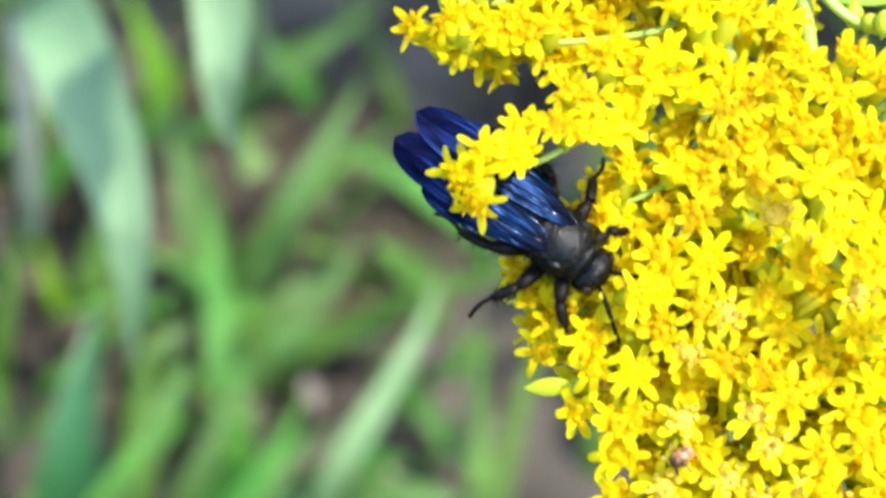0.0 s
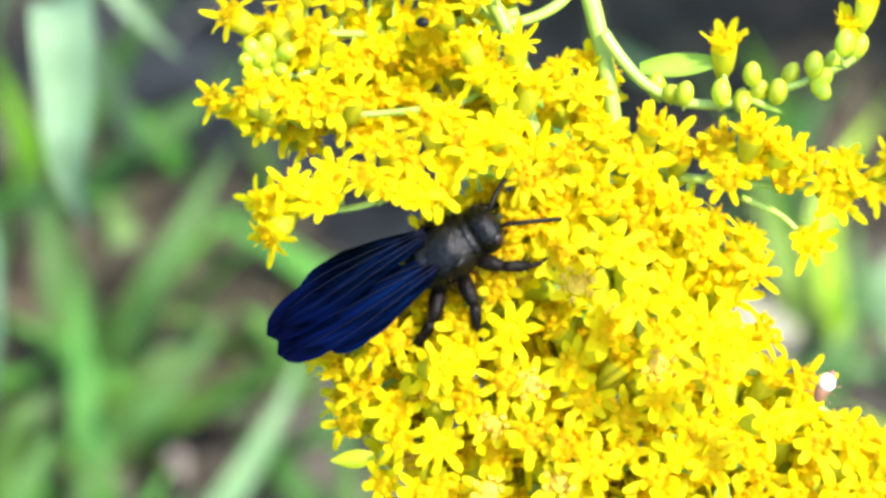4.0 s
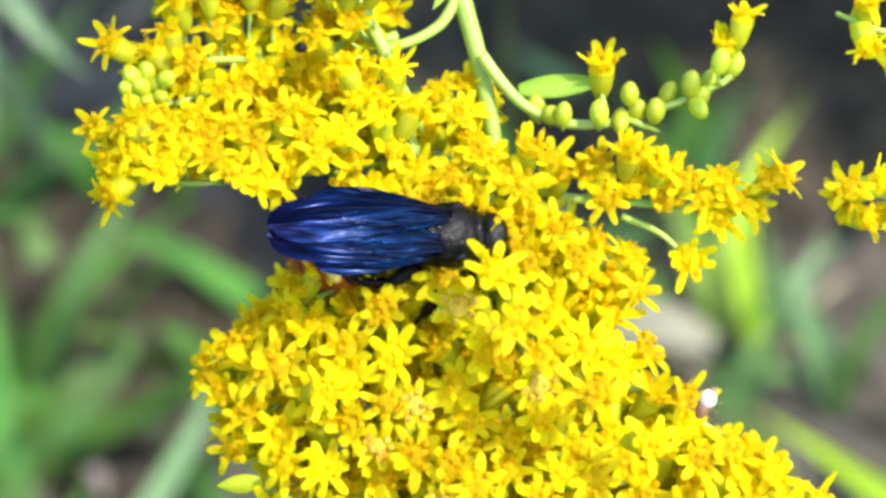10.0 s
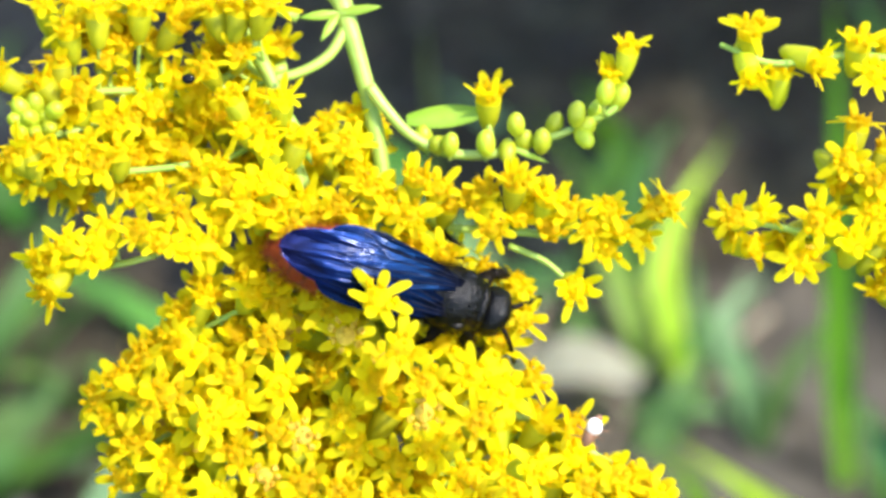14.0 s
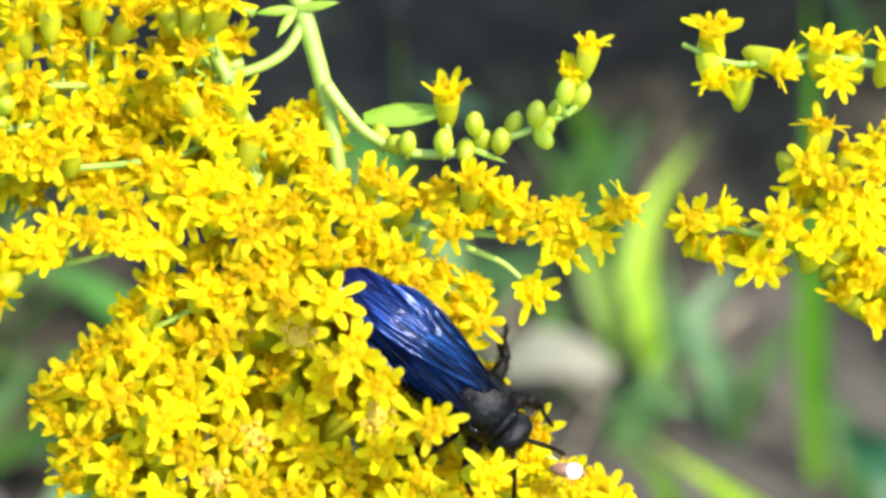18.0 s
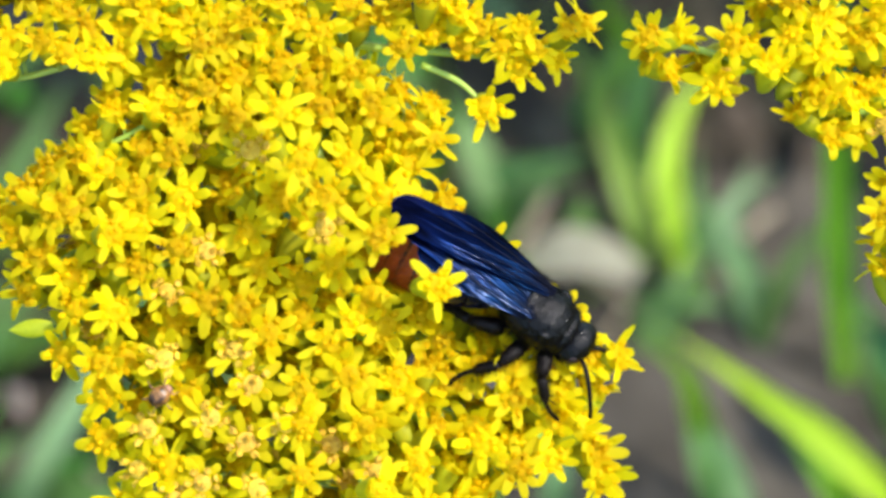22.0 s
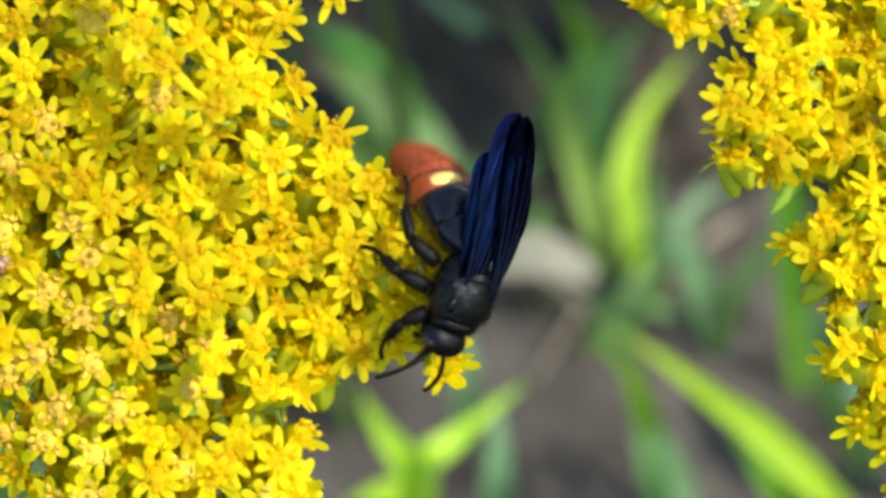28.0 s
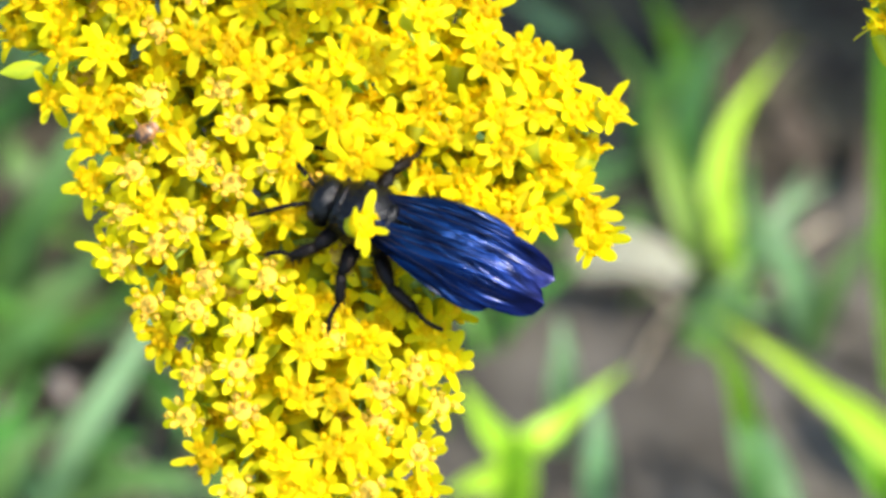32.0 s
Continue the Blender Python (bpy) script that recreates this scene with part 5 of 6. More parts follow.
    blade(left_clump, 'green', 0.0067, [(-0.105, 0.157, -0.000), (-0.101, 0.164, 0.016), (-0.096, 0.172, 0.024), (-0.093, 0.179, 0.028)])
    blade(left_clump, 'green', 0.0064, [(-0.083, 0.180, 0.000), (-0.077, 0.191, 0.016), (-0.066, 0.199, 0.026), (-0.062, 0.208, 0.028)])
    blade(left_clump, 'bright', 0.0075, [(-0.113, 0.259, 0.000), (-0.109, 0.261, 0.020), (-0.112, 0.267, 0.030), (-0.118, 0.276, 0.038)])
    blade(left_clump, 'pale', 0.0051, [(-0.071, 0.157, 0.000), (-0.074, 0.159, 0.008), (-0.076, 0.162, 0.012), (-0.078, 0.169, 0.014)])
    blade(left_clump, 'broad', 0.0055, [(-0.132, 0.316, 0.070), (-0.082, 0.182, 0.150), (-0.069, 0.159, 0.160), (-0.063, 0.153, 0.156), (-0.057, 0.154, 0.146)])
    blade(left_clump, 'green', 0.0075, [(-0.099, 0.272, 0.000), (-0.085, 0.268, 0.018), (-0.074, 0.268, 0.028), (-0.062, 0.270, 0.036)])
    blade(left_clump, 'green', 0.0076, [(-0.111, 0.265, 0.000), (-0.095, 0.284, 0.020), (-0.086, 0.288, 0.034), (-0.077, 0.295, 0.044)])
    blade(left_clump, 'green', 0.0070, [(-0.091, 0.199, 0.000), (-0.080, 0.201, 0.012), (-0.071, 0.208, 0.018), (-0.062, 0.215, 0.022)])
    blade(left_clump, 'green', 0.0066, [(-0.075, 0.170, 0.000), (-0.062, 0.164, 0.008), (-0.051, 0.158, 0.010), (-0.037, 0.156, 0.008)])
    blade(left_clump, 'green', 0.0080, [(-0.093, 0.186, 0.000), (-0.082, 0.190, 0.014), (-0.070, 0.190, 0.020), (-0.057, 0.190, 0.018)])
    blade(right_clump, 'lime', 0.0064, [(0.117, 0.150, 0.000), (0.098, 0.142, 0.030), (0.084, 0.148, 0.042), (0.077, 0.151, 0.046), (0.066, 0.153, 0.055), (0.055, 0.158, 0.060)])
    blade(right_clump, 'lime', 0.0068, [(0.070, 0.217, 0.000), (0.066, 0.227, 0.012), (0.064, 0.236, 0.020), (0.066, 0.246, 0.026), (0.071, 0.255, 0.030), (0.081, 0.269, 0.034)])
    blade(right_clump, 'olive_lime', 0.0064, [(0.063, 0.223, 0.000), (0.059, 0.229, 0.010), (0.055, 0.238, 0.018), (0.051, 0.249, 0.026), (0.046, 0.258, 0.034), (0.036, 0.268, 0.044)])
    blade(right_clump, 'pale', 0.0056, [(0.066, 0.223, 0.000), (0.072, 0.229, 0.008), (0.078, 0.234, 0.014), (0.088, 0.239, 0.020)])
    blade(right_clump, 'lime', 0.0053, [(0.070, 0.213, 0.000), (0.069, 0.216, 0.008), (0.068, 0.218, 0.014), (0.069, 0.223, 0.016)])
    blade(right_clump, 'broad2', 0.0162, [(0.131, 0.171, -0.000), (0.114, 0.166, 0.030), (0.104, 0.170, 0.038), (0.097, 0.182, 0.034)])
    blade(right_clump, 'bright', 0.0064, [(0.101, 0.195, 0.000), (0.097, 0.199, 0.020), (0.093, 0.196, 0.045), (0.089, 0.196, 0.075), (0.085, 0.196, 0.105), (0.082, 0.203, 0.130)])
    blade(right_clump, 'bright', 0.0084, [(0.067, 0.276, 0.000), (0.061, 0.277, 0.014), (0.056, 0.281, 0.024), (0.049, 0.286, 0.036)])
    blade(right_clump, 'green', 0.0058, [(0.017, 0.248, 0.000), (0.026, 0.242, 0.014), (0.036, 0.238, 0.022), (0.048, 0.236, 0.028)])
    blade(right_clump, 'lime', 0.0063, [(0.022, 0.158, 0.000), (0.021, 0.137, 0.040), (0.015, 0.139, 0.050), (0.010, 0.146, 0.054)])
    blade(right_clump, 'lime', 0.0058, [(0.019, 0.158, 0.000), (0.021, 0.135, 0.044), (0.029, 0.138, 0.052), (0.040, 0.145, 0.058)])
    blade(right_clump, 'lime', 0.0061, [(0.023, 0.154, 0.000), (0.019, 0.136, 0.036), (0.013, 0.133, 0.040), (0.007, 0.133, 0.036)])
    blade(right_clump, 'pale', 0.0059, [(0.038, 0.152, 0.000), (0.036, 0.145, 0.026), (0.036, 0.149, 0.036), (0.035, 0.157, 0.042)])
    blade(right_clump, 'pale', 0.0059, [(0.031, 0.177, 0.000), (0.030, 0.174, 0.020), (0.030, 0.176, 0.030), (0.029, 0.182, 0.034)])
    blade(right_clump, 'pale', 0.0055, [(0.079, 0.156, 0.000), (0.072, 0.161, 0.012), (0.067, 0.167, 0.020), (0.063, 0.174, 0.024)])
    blade(right_clump, 'green', 0.0088, [(0.055, 0.197, -0.000), (0.062, 0.206, 0.008), (0.066, 0.211, 0.014), (0.071, 0.218, 0.018)])
    blade(right_clump, 'green', 0.0071, [(0.053, 0.209, 0.000), (0.059, 0.211, 0.006), (0.068, 0.210, 0.010), (0.076, 0.209, 0.008)])
    blade(right_clump, 'green', 0.0056, [(0.071, 0.155, 0.000), (0.067, 0.158, 0.016), (0.064, 0.165, 0.024), (0.063, 0.175, 0.028)])
    blade(right_clump, 'bright', 0.0062, [(0.099, 0.155, 0.000), (0.089, 0.143, 0.030), (0.083, 0.146, 0.038), (0.078, 0.150, 0.040)])
    blade(right_clump, 'green', 0.0054, [(0.082, 0.204, 0.000), (0.086, 0.208, 0.016), (0.093, 0.214, 0.026), (0.101, 0.217, 0.034)])
    blade(right_clump, 'pale', 0.0057, [(0.040, 0.297, 0.000), (0.033, 0.295, 0.012), (0.025, 0.295, 0.020), (0.016, 0.295, 0.028)])
    blade(right_clump, 'olive', 0.0045, [(0.018, 0.250, 0.000), (0.016, 0.240, 0.030), (0.014, 0.227, 0.060), (0.012, 0.215, 0.090), (0.010, 0.207, 0.120)])
    blade(right_clump, 'green', 0.0056, [(0.025, 0.239, 0.000), (0.031, 0.235, 0.012), (0.037, 0.234, 0.020), (0.046, 0.236, 0.024)])
    blade(right_clump, 'bright', 0.0050, [(0.071, 0.172, 0.000), (0.064, 0.163, 0.030), (0.060, 0.166, 0.040), (0.052, 0.169, 0.044)])
    blade(right_clump, 'green', 0.0089, [(0.113, 0.174, 0.000), (0.103, 0.175, 0.024), (0.099, 0.182, 0.034), (0.096, 0.190, 0.036)])
    blade(right_clump, 'green', 0.0060, [(0.083, 0.208, 0.000), (0.078, 0.215, 0.014), (0.070, 0.222, 0.024), (0.069, 0.236, 0.030)])
    blade(right_clump, 'pale', 0.0071, [(0.085, 0.204, 0.000), (0.080, 0.211, 0.014), (0.075, 0.218, 0.024), (0.081, 0.231, 0.030)])
    blade(right_clump, 'green', 0.0074, [(0.062, 0.251, 0.000), (0.058, 0.253, 0.020), (0.061, 0.258, 0.034), (0.068, 0.263, 0.044)])


def make_litter():
    rnd = random.Random(21)
    # pale dry leaf lying among the grass
    bm = bmesh.new()
    leaf_blade(bm, [Vector(p) for p in ((-0.012, 0, 0.004), (-0.004, 0.001, 0.008), (0.004, 0, 0.008), (0.011, -0.002, 0.005))], 0.0100, 0.15, tip=0.5)
    ob = part("dry_leaf", bm, DRYLEAF, m=pose(0.0455, 0.2140, 0.012, 0, 0, -4))
    tagged(ob, "pale bleached dry leaf lying on the soil", "dry leaf")
    for x, y, s, z in ((-0.0775, 0.1861, 0.0070, 30), (-0.0685, 0.2085, 0.0060, 80), (-0.0720, 0.2700, 0.0070, 10), (0.011, 0.148, 0.006, 50)):
        bm = bmesh.new()
        blob(bm, (0, 0, 0), s, 1.25, 0.9, 0.6, 0, 3)
        for v in bm.verts:
            v.co *= 1 + 0.25 * noise.noise(v.co * 160 + Vector((x * 900, y * 700, 0)))
        tagged(part("pebble", bm, STONE, m=pose(x, y, s * 0.35, 0, 0, z)), "small weathered pale pebble on the soil", "pebble", "pebbles")
    # low weeds and seedlings between the clumps
    verts, faces = [], []

    def sprout(x, y, h, w, lean, ang):
        d, q = Vector((math.cos(ang), math.sin(ang), 0)), Vector((-math.sin(ang), math.cos(ang), 0))
        k0 = len(verts)
        for s, f in ((0, 0.6), (0.4, 1.0), (0.75, 0.7), (1.0, 0.05)):
            c = Vector((x, y, -0.002)) + d * lean * s * s + Vector((0, 0, h * s * (1 - 0.25 * s)))
            verts.extend((c - q * w * f / 2, c + q * w * f / 2))
        for s in range(3):
            faces.append((k0 + 2 * s, k0 + 2 * s + 1, k0 + 2 * s + 3, k0 + 2 * s + 2))

    for k in range(5200):
        x, y = rnd.uniform(-0.55, 0.55), rnd.uniform(-0.35, 1.1)
        left = min(1, max(0, (-0.005 - x) / 0.03))
        dense = noise.noise(Vector((x * 7, y * 7, 2))) + 0.45 * left - 0.02 * (1 - left) + (0.4 if y > 0.42 else 0)
        if dense < 0.15 or (y < 0.0 and abs(x) < 0.25):
            continue
        h = rnd.uniform(0.012, 0.045) * (1.8 if y > 0.42 or abs(x) > 0.25 else 1 + 0.5 * left)
        sprout(x, y, h, rnd.uniform(0.004, 0.010), rnd.uniform(0.3, 1.2) * h, rnd.uniform(0, 6.28))
    for k in range(26000):      # the meadow round the clearing, thinning out with distance
        r, a = 0.7 + 9 * rnd.random() ** 1.9, rnd.uniform(0, math.tau)
        x, y = r * math.cos(a), 0.2 + r * math.sin(a)
        h = rnd.uniform(0.12, 0.42) * (1 + 0.5 * noise.noise(Vector((x * 1.3, y * 1.3, 7))))
        sprout(x, y, h, rnd.uniform(0.010, 0.026) * (1 + r * 0.12), rnd.uniform(0.2, 0.9) * h, rnd.uniform(0, 6.28))
    me = bpy.data.meshes.new("weeds")
    me.from_pydata(verts, [], faces)
    me.materials.append(TURF)
    tagged(new("weeds", me), "low green weeds and meadow grass", "weeds", kind="stuff")
    # crumbs of soil and bits of straw
    verts, faces = [], []
    for k in range(1800):
        x, y, s = rnd.uniform(-0.3, 0.3), rnd.uniform(0.0, 0.6), rnd.uniform(0.001, 0.0045)
        k0 = len(verts)
        z = ground_height(x, y - 0.2) + s * 0.3
        for dx, dy, dz in ((1, 0, 0), (-1, 0.2, 0), (0, 1, 0.1), (0.1, -1, 0), (0, 0, 0.9), (0, 0, -0.9)):
            verts.append(Vector((x, y, z)) + Vector((dx, dy, dz)) * s * rnd.uniform(0.6, 1.1))
        for a, b in ((0, 2), (2, 1), (1, 3), (3, 0)):
            faces.extend(((k0 + a, k0 + b, k0 + 4), (k0 + b, k0 + a, k0 + 5)))
    me = bpy.data.meshes.new("soil_crumbs")
    me.from_pydata(verts, [], faces)
    me.materials.append(SOIL)
    tagged(new("soil_crumbs", me), "loose grey crumbs of soil", "soil", kind="stuff")
    # dark leaf litter under the weeds, its colour standing in for shade on the soil
    bm = bmesh.new()
    for k in range(1200):
        cx, cy, sx, sy = rnd.choice(((0.012, 0.325, 0.022, 0.022), (0.035, 0.298, 0.020, 0.014), (0.090, 0.295, 0.016, 0.016), (0.09, 0.34, 0.022, 0.018), (0.03, 0.345, 0.03, 0.02), (0.10, 0.315, 0.02, 0.014), (-0.088, 0.255, 0.012, 0.010), (-0.10, 0.215, 0.012, 0.014), (-0.07, 0.228, 0.010, 0.008)))
        x, y, a, l = rnd.gauss(cx, sx), rnd.gauss(cy, sy), rnd.uniform(0, 6.28), rnd.uniform(0.008, 0.018)
        c, d = Vector((x, y, max(0.001, ground_height(x, y - 0.2)) + rnd.uniform(0.003, 0.007))), Vector((math.cos(a), math.sin(a), rnd.uniform(-0.15, 0.15)))
        leaf_blade(bm, [c - d * l, c - d * l * 0.3 + Vector((0, 0, 0.001)), c + d * l * 0.4 + Vector((0, 0, 0.001)), c + d * l], l * 0.8, 0.2)
    tagged(part("leaf_litter", bm, SHADE_LITTER), "dark leaf litter whose colour stands in for shade on the soil", "leaf litter", kind="stuff")
    bm = bmesh.new()
    for k in range(150):
        x, y, a, l = rnd.uniform(-0.25, 0.25), rnd.uniform(0.02, 0.5), rnd.uniform(0, 3.14), rnd.uniform(0.008, 0.03)
        p, d = Vector((x, y, ground_height(x, y - 0.2) + 0.002)), Vector((math.cos(a), math.sin(a), rnd.uniform(0, 0.15)))
        tube(bm, [p, p + d * l * 0.5 + Vector((0, 0, 0.001)), p + d * l], rnd.uniform(0.0004, 0.0011), 5)
    tagged(part("straw", bm, STRAW), "scattered bits of dry straw on the soil", "straw", kind="stuff")


def shade_weed(x, y, height, seed, reach):
    """An unseen weed, broad leaves on a leaning stalk behind the clearing, added to shade the soil."""
    rnd = random.Random(seed)
    weed = thing("shade_weed", pose(x, y, 0), "unseen tall broad-leaved weed added to shade the soil", "weed", "leafy weeds")
    bm = bmesh.new()
    top = Vector((rnd.uniform(-0.02, 0.02), -reach, height))
    line = [Vector((0, 0, -0.005)), Vector((0, -0.01, height * 0.4)), top * 0.75, top]
    tube(bm, spline(line, 5), lambda s: 0.0035 - 0.002 * s, 7)
    part("stalk", bm, GRASS["olive"], weed)
    for k in range(18):
        s = rnd.uniform(0.65, 1)
        p = top * s
        a = math.tau * (k * 0.382) + rnd.uniform(-0.3, 0.3)
        d = Vector((math.cos(a), math.sin(a) - 0.25, 0))
        l = rnd.uniform(0.06, 0.10)
        bm = bmesh.new()
        leaf_blade(bm, [p, p + d * l * 0.4 + Vector((0, 0, 0.015)), p + d * l * 0.8 + Vector((0, 0, 0.01)), p + d * l * 1.1 - Vector((0, 0, 0.012))], rnd.uniform(0.022, 0.034), 0.15)
        part("leaf", bm, GRASS["broad2"], weed)
    return weed


def make_visitors():
    """Small creatures and dried bits on the plume."""
    beetle = thing("beetle", PLANT @ pose(-11.7 * MM, -18.5 * MM, 4.6 * MM, 0, 0, 40), "small round tan beetle sitting on goldenrod", "beetle")
    bm = bmesh.new()
    blob(bm, (0, 0, 0), 1.05 * MM, 1.15, 0.95, 0.75, 0, 3)
    for v in bm.verts:
        v.co.z -= 0.10 * MM * math.exp(-(v.co.y / (0.09 * MM)) ** 2) if v.co.z > 0 else 0
    part("shell", bm, TAN, beetle)
    bm = bmesh.new()
    blob(bm, (1.15 * MM, 0, 0), 0.5 * MM, 0.8, 1.1, 0.8, 0, 2)
    part("head", bm, DRIED, beetle)
    for k in range(6):
        a = math.tau * (k + 0.5) / 6
        bm = bmesh.new()
        tube(bm, [Vector((0.8 * math.cos(a), 0.8 * math.sin(a), -0.2)) * MM, Vector((1.5 * math.cos(a), 1.5 * math.sin(a), 0)) * MM, Vector((1.9 * math.cos(a), 1.9 * math.sin(a), -0.7)) * MM], 0.07 * MM, 5)
        part("leg", bm, DRIED, beetle)
    bug = thing("small_bug", PLANT @ pose(15.1 * MM, -7.4 * MM, 3.0 * MM), "small brown bug with a whitish back on goldenrod", "bug")
    bm = bmesh.new()
    blob(bm, (0, 0, 0), 1.0 * MM, 1.55, 0.75, 0.75, 0, 3)
    part("body", bm, DRIED, bug)
    bm = bmesh.new()
    blob(bm, (0.75 * MM, 0, 0.42 * MM), 0.85 * MM, 1.05, 1.0, 0.75, 0, 3)
    for v in bm.verts:
        v.co *= 1 + 0.18 * noise.noise(v.co * 1500)
    part("back", bm, PALEBUG, bug, "whitish humped back")
    bm = bmesh.new()
    blob(bm, (1.75 * MM, 0, 0), 0.42 * MM, 1.0, 1.0, 0.9, 0, 2)
    part("head", bm, DRIED, bug)
    for k in range(6):
        side, x = (1 if k < 3 else -1), -0.7 + 0.7 * (k % 3)
        bm = bmesh.new()
        tube(bm, [Vector((x, side * 0.5, -0.2)) * MM, Vector((x * 1.3, side * 1.2, 0.1)) * MM, Vector((x * 1.7, side * 1.6, -0.8)) * MM], 0.06 * MM, 5)
        part("leg", bm, DRIED, bug)
    bm = bmesh.new()
    blob(bm, (0, 0, 0), 0.45 * MM, 1.3, 1, 0.8, 0, 2)
    tagged(part("tiny_beetle", bm, BLACK, m=PLANT @ pose(-16.8 * MM, 21.6 * MM, 2.0 * MM)), "tiny black beetle on a yellow flower", "beetle")
    for ob in (bug, beetle):
        for piece in ob.children:
            piece.data.transform(Matrix.Scale(0.78, 4))
    return bug


def crawl(x, y, z, heading, dip, roll):
    """Pose of the wasp: place in mm of the flower frame, heading from +x, nose up towards the viewer, roll about its length."""
    a, d, r = radians(heading), radians(dip), radians(roll)
    f = Vector((math.cos(a) * math.cos(d), math.sin(a) * math.cos(d), math.sin(d)))
    u = (Vector((0, 0, 1)) - f * f.z).normalized()
    s = f.cross(u)
    up = u * math.cos(r) + s * math.sin(r)
    m = Matrix((f, up.cross(f), up)).transposed().to_4x4()
    m.translation = Vector((x, y, z)) * MM
    return PLANT @ m


def motions():
    left, right = wings

    def fold(side, spread, lift):
        return pose(0.5 * WM, side * 1.45 * WM, (1.9 + 0.15 * side) * WM, side * -7, lift, side * (1 - spread))

    def bend(down, yaw):
        return pose(-2.8 * WM, 0, -0.35 * WM, 0, -down, yaw)

    walk(wasp, [
        (0, crawl(-21.6, -1.5, 4.0, -37, 2, -18)),
        (0.5, crawl(-20.7, -1.6, 4.0, -34, 2, -18)),
        (1, crawl(-18.6, -2.2, 4.2, -31, 0, -18)),
        (1.5, crawl(-19.3, -4.2, 3.6, -45, -4, -8)),
        (2, crawl(-19.2, -5.1, 3.2, -58, -10, -4)),
        (2.5, crawl(-18.0, -1.2, 2.5, -8, -2, 0)),
        (3, crawl(-15.4, 2.3, 5.5, 25, 8, -20)),
        (3.5, crawl(-15.1, 2.6, 5.0, 29, 8, -22)),
        (5.5, crawl(-15.3, 5.4, 4.5, 46, 8, -24)),
        (6, crawl(-14.9, 4.3, 4.5, 46, 8, -24)),
        (6.5, crawl(-15.4, 3.8, 4.5, 41, 7, -24)),
        (7, crawl(-13.4, 5.1, 4.0, 31, 5, -22)),
        (7.5, crawl(-11.1, 6.6, 3.5, 21, -6, -16)),
        (8, crawl(-9.5, 6.3, 3.5, 13, -12, -15)),
        (8.5, crawl(-6.9, 6.3, 3.5, 5, -12, -16)),
        (9, crawl(-6.2, 6.7, 3.5, 3, -10, -14)),
        (9.5, crawl(-6.3, 6.4, 3.5, 2, -10, -14)),
        (10, crawl(-5.6, 6.4, 3.5, 1, -10, -15)),
        (10.5, crawl(-5.8, 6.7, 4.0, -8, -8, -40)),
        (11, crawl(-4.0, 6.0, 4.0, -17, -8, -54)),
        (11.5, crawl(-2.9, 5.4, 4.0, -24, -6, -46)),
        (12, crawl(0.4, 4.2, 4.5, -29, -4, -24)),
        (12.5, crawl(1.4, 3.6, 4.2, -27, -4, -12)),
        (13, crawl(2.4, 4.3, 4.0, -24, -4, 6)),
        (13.5, crawl(3.0, 4.0, 3.6, -21, -5, 2)),
        (14, crawl(3.9, 3.7, 3.2, -18, -6, -4)),
        (14.5, crawl(5.2, 3.2, 3.2, -12, -7, 4)),
        (15, crawl(5.2, 4.4, 3.5, -8, -8, 10)),
        (15.5, crawl(5.6, 4.2, 3.5, -14, -8, 6)),
        (17.5, crawl(9.0, 0.5, 3.6, -34, -2, -10)),
        (18, crawl(9.5, -4.5, 3.6, -43, -2, -12)),
        (18.5, crawl(10.1, -3.0, 3.6, -40, -2, -12)),
        (19, crawl(11.6, -5.9, 3.6, -39, -2, -14)),
        (19.5, crawl(11.8, -7.8, 3.6, -44, -3, -14)),
        (20, crawl(10.9, -9.4, 3.6, -46, -4, -16)),
        (20.5, crawl(13.2, -11.1, 3.6, -39, -3, -22)),
        (21, crawl(16.6, -11.1, 3.6, -33, -2, -28)),
        (21.5, crawl(15.5, -11.6, 2.6, -33, -2, -30)),
        (22, crawl(18.3, -12.3, 2.6, -33, -2, -32)),
        (22.5, crawl(18.2, -12.5, 3.2, -30, 6, -46)),
        (23, crawl(18.9, -10.2, 5, -20, 9, -50)),
        (23.5, crawl(19.7, -10.8, 5.2, -14, 12, -48)),
        (24, crawl(19.7, -10.7, 5.6, -9, 13, -46)),
        (24.5, crawl(20.5, -11.9, 5.4, -12, 11, -50)),
        (26.5, crawl(24.5, -13.2, 5.0, -84, 2, -52)),
        (27, crawl(25.2, -18.7, 5.0, -93, 2, -47)),
        (27.5, crawl(25.6, -19.6, 5.0, -99, 2, -46)),
        (28, crawl(24.8, -19.8, 5.0, -105, 2, -46)),
        (28.5, crawl(21.5, -22.8, 5.0, -124, 2, -50)),
        (28.8, crawl(18.4, -25.9, 5.0, -138, 0, -50)),
        (29, crawl(16.9, -28.5, 5.0, -144, -2, -54)),
        (29.2, crawl(14.8, -29.7, 5.0, -166, -4, -40)),
        (29.5, crawl(13.0, -28.7, 5.0, -184, -6, -22)),
        (30, crawl(8.2, -25.8, 6.0, -189, 2, 2)),
        (30.5, crawl(8.5, -25.4, 6.0, -193, 3, 8)),
        (31, crawl(7.2, -24.7, 6.0, -196, 3, 14)),
        (31.5, crawl(7.4, -25.0, 6.0, -201, 3, 16)),
        (32, crawl(6.0, -24.9, 6.0, -203, 3, 16)),
    ])
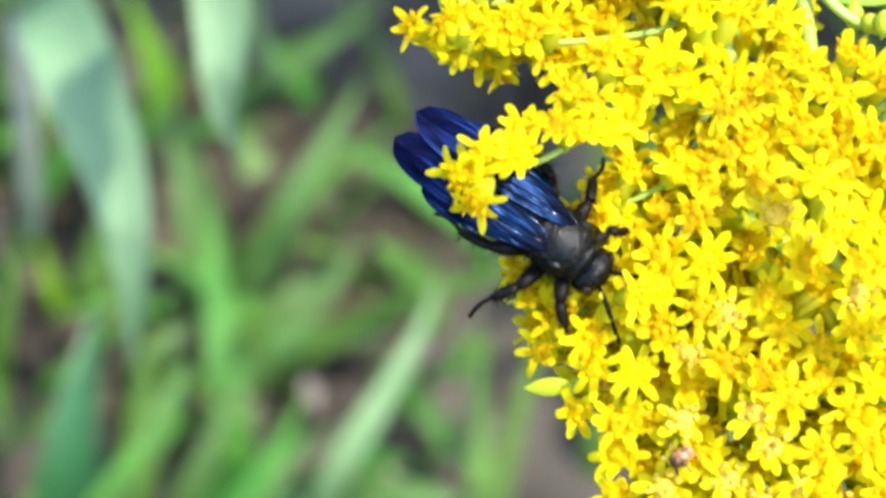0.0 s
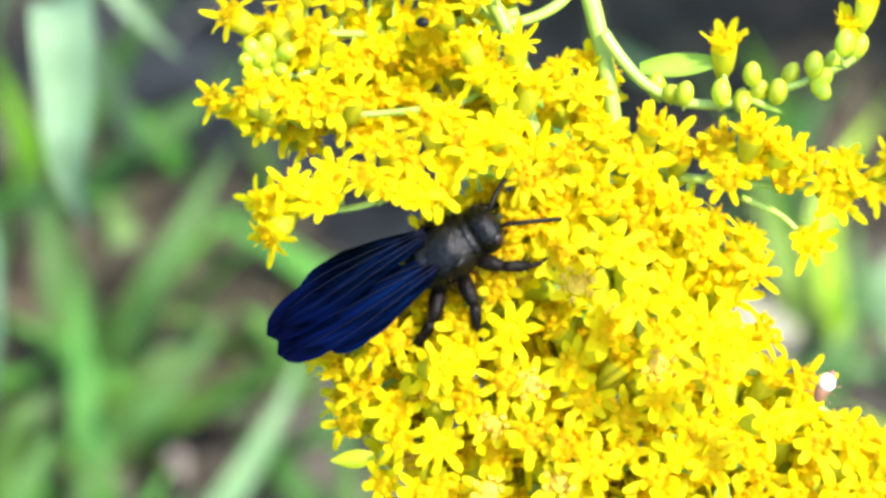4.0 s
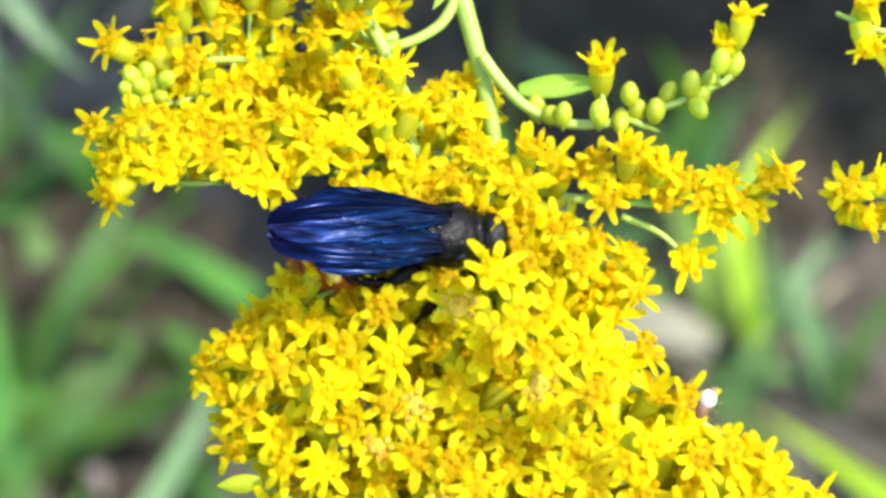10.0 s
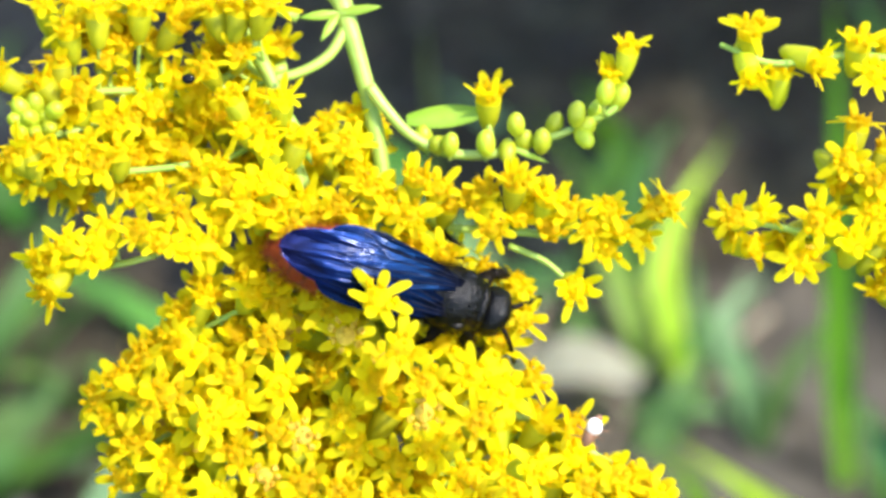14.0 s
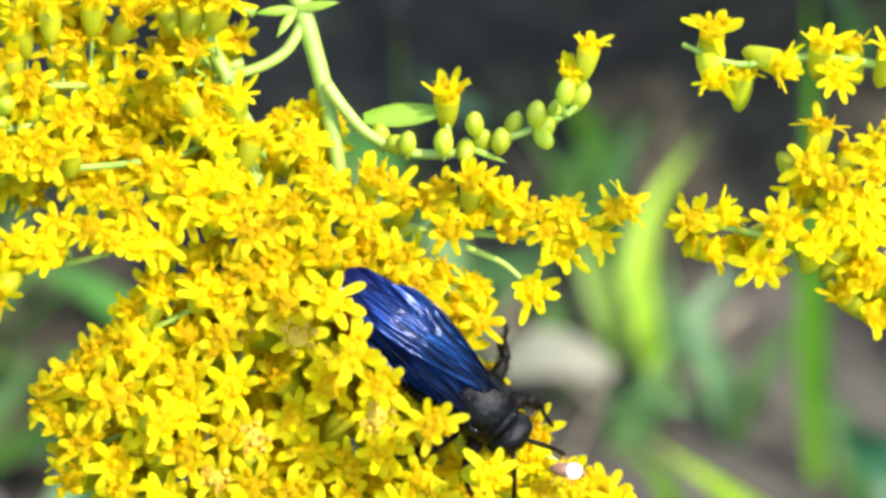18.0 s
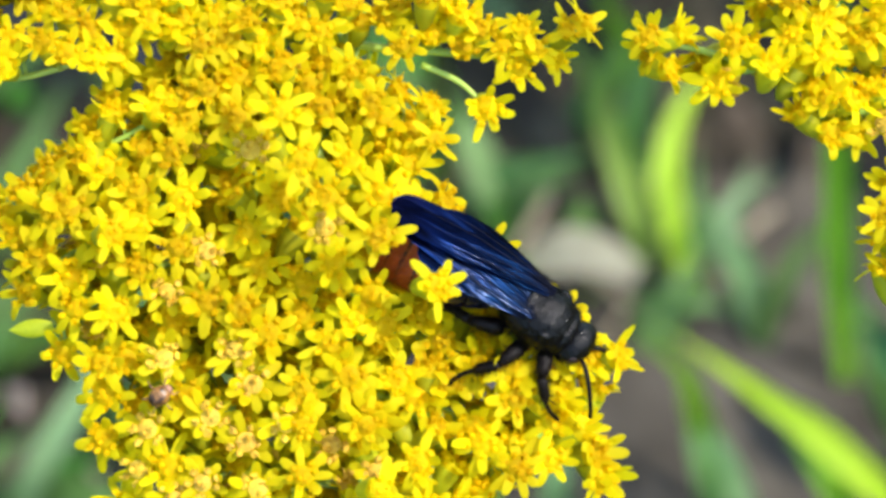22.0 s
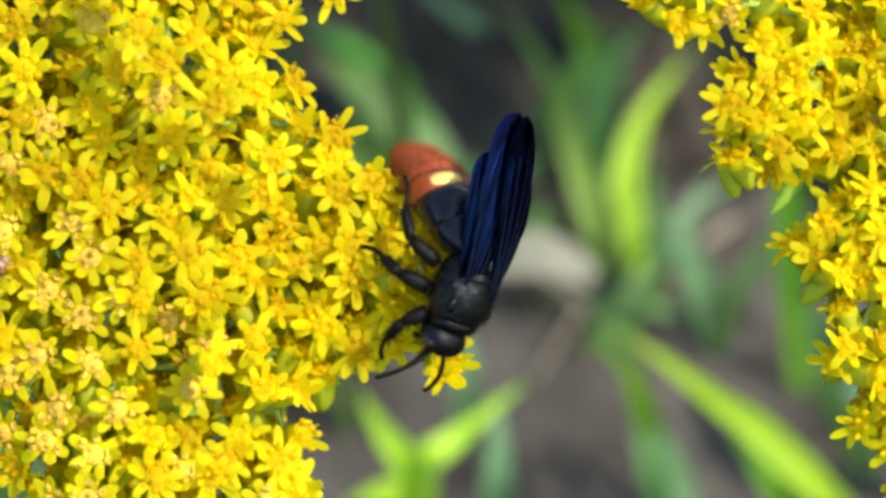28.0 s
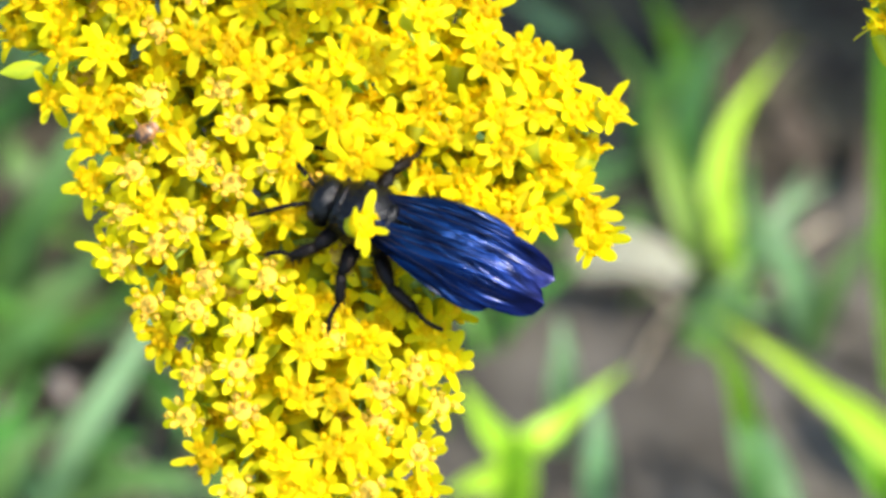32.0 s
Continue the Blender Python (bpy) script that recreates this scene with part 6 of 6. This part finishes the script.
    for side, w in ((1, left), (-1, right)):
        walk(w, [(t, fold(side, (s if side > 0 else s2), l)) for t, s, s2, l in (
            (0, -4, 4, 6), (1, -7, -4, 6), (2, -7, -5, 2), (3, -3, -3, 3), (6, -1, -1, 3), (7, -2, -2, 3), (8, -4, -3, 6), (9, -4, -3, 10), (10, -4, -3, 10), (11, -5, -5, -3), (13, -5, -6, 10), (15, -6, -6, 6), (18, -6, -6, 2),
            (22, -6, -6, 2), (24, -6, -6, 3), (26.5, -2, -2, 2), (28, -4, -3, -3), (29, -3, -3, -2), (30, 0, 0, -2), (31, -2, -1, -3), (32, -1, 0, -3))])
    walk(abdomen, [(t, bend(d, y)) for t, d, y in (
        (0, 30, -12), (1, 30, -14), (2, 24, -14), (3, 4, -8), (6, 5, -11), (7, 5, -10), (8, 26, 2), (9, 34, 0), (10, 38, 0), (11, 36, 4), (12, 12, 4), (13, 1, 0), (14, 1, 0), (15, 2, 0), (15.5, 3, 0), (18, 12, 0), (22, 10, 0), (24, 8, 0), (26.5, 26, 0), (28, 42, 0),
        (29, 24, 0), (30, 14, 8), (31, 13, 12), (32, 13, 12))])
    walk(head, [(t, pose(3.35 * WM, 0, -0.45 * WM, 0, p, y)) for t, p, y in (
        (0, 12, 0), (2, 35, 0), (3, 12, 5), (6, 12, 10), (8, 40, -4), (10, 46, -4), (12, 30, -6), (15, 40, -6), (18, 25, -6), (22, 22, -8), (24, 24, 0), (27, 20, -4), (28, 28, 0), (30, 18, 0), (32, 18, 0))])
    stride = random.Random(17)
    SWEEP_T, SWEEP = (0, 7, 8, 22, 25, 26.5, 29, 30, 32), (10, 20, 38, 38, 25, -10, -10, 0, 0)     # hind legs trail behind
    tuck = ((0, 0), (2.5, 10), (3, 30), (7, 30), (8, 30), (10, 30), (11, 40), (12, 32), (15, 36), (18, 20), (22, 24), (24, 40), (26.5, 55), (28, 55), (29, 40), (30, 0), (32, 0))
    for k, lg in enumerate(legs):
        side = 1 if k < 3 else -1
        hip = lg.matrix_basis.translation.copy()
        rows = []
        for t in range(0, 33):
            under = float(np.interp(t, [q[0] for q in tuck], [q[1] for q in tuck]))
            rows.append((t, Matrix.Translation(hip) @ pose(0, 0, 0, -side * (under + (float(np.interp(t, (2, 3, 7, 8), (0, 34, 34, 0))) if side > 0 else -float(np.interp(t, (2, 3, 7, 8), (0, 22, 22, 0))))) + stride.uniform(-6, 6), stride.uniform(-5, 5), stride.uniform(-13, 13) + side * (float(np.interp(t, SWEEP_T, SWEEP)) if k % 3 == 2 else 0))))
        walk(lg, rows)
    walk(bug, [(t, PLANT @ pose(x * MM, y * MM, z * MM, rx, ry, rz)) for t, x, y, z, rx, ry, rz in (
        (0, 15.1, -7.4, 3.2, 0, 0, 60), (17.5, 15.1, -7.4, 3.2, 0, 0, 60), (18.2, 17.5, -11.5, 3.5, 0, 0, -40), (19, 20.1, -15.4, 3.6, 50, 0, -70), (20, 19.5, -17.0, 3.6, 80, 0, -85), (21, 18.8, -18.6, 2.0, 80, 0, -120),
        (22, 17.2, -19.0, -2.5, 60, 0, -160), (24, 14.5, -18.2, -6.0, 40, 0, -200), (28, 12.0, -17.2, -6.0, 40, 0, -200), (32, 12.2, -17.4, -6.0, 40, 0, -200))])
    # the left arm is lifted while the wasp crawls beneath it, and rests lower before and after
    base = left_arm.matrix_basis.copy()
    walk(left_arm, [(t, base @ pose(x * MM, y * MM, z * MM, 0, b, a)) for t, x, y, z, b, a in (
        (0, -0.9, 0, 1, 12, 24), (2, -0.9, 0, 1, 12, 22), (2.5, 0.8, -0.6, 2, 6, 19), (3, 2.4, -1.2, 4, 0, 15.6), (3.5, 2.6, -1.0, 4, 0, 12), (5.5, 2.7, -0.7, 4, 0, 10.7), (7, 3.2, -0.8, 4, 0, 10.8),
        (7.6, 1.6, -0.4, 2, 0, 5), (8.3, 0, 0, 0, 0, 0), (10, 0, 0, 0, 0, 0), (10.5, 0.9, 0, 0, 0, 5), (11, 1.9, 0.1, 0, 0, 10.6), (13, 2.8, -0.7, 0, 0, 11.1), (15, 2.8, -0.3, 0, 0, 13.2), (32, 2.8, -0.3, 0, 0, 13))])


make_ground()
make_grass()
make_litter()
# out of view; placed so that their shadows fall on the soil
for at in ((0.108, 0.405, 0.22, 1, 0.138), (0.143, 0.42, 0.23, 3, 0.14), (0.213, 0.425, 0.23, 2, 0.142), (0.088, 0.415, 0.21, 7, 0.13)):
    shade_weed(*at)
goldenrod, left_arm = goldenrod_main()
goldenrod_side()
bug = make_visitors()
wasp, head, abdomen, wings, legs = make_wasp()
motions()
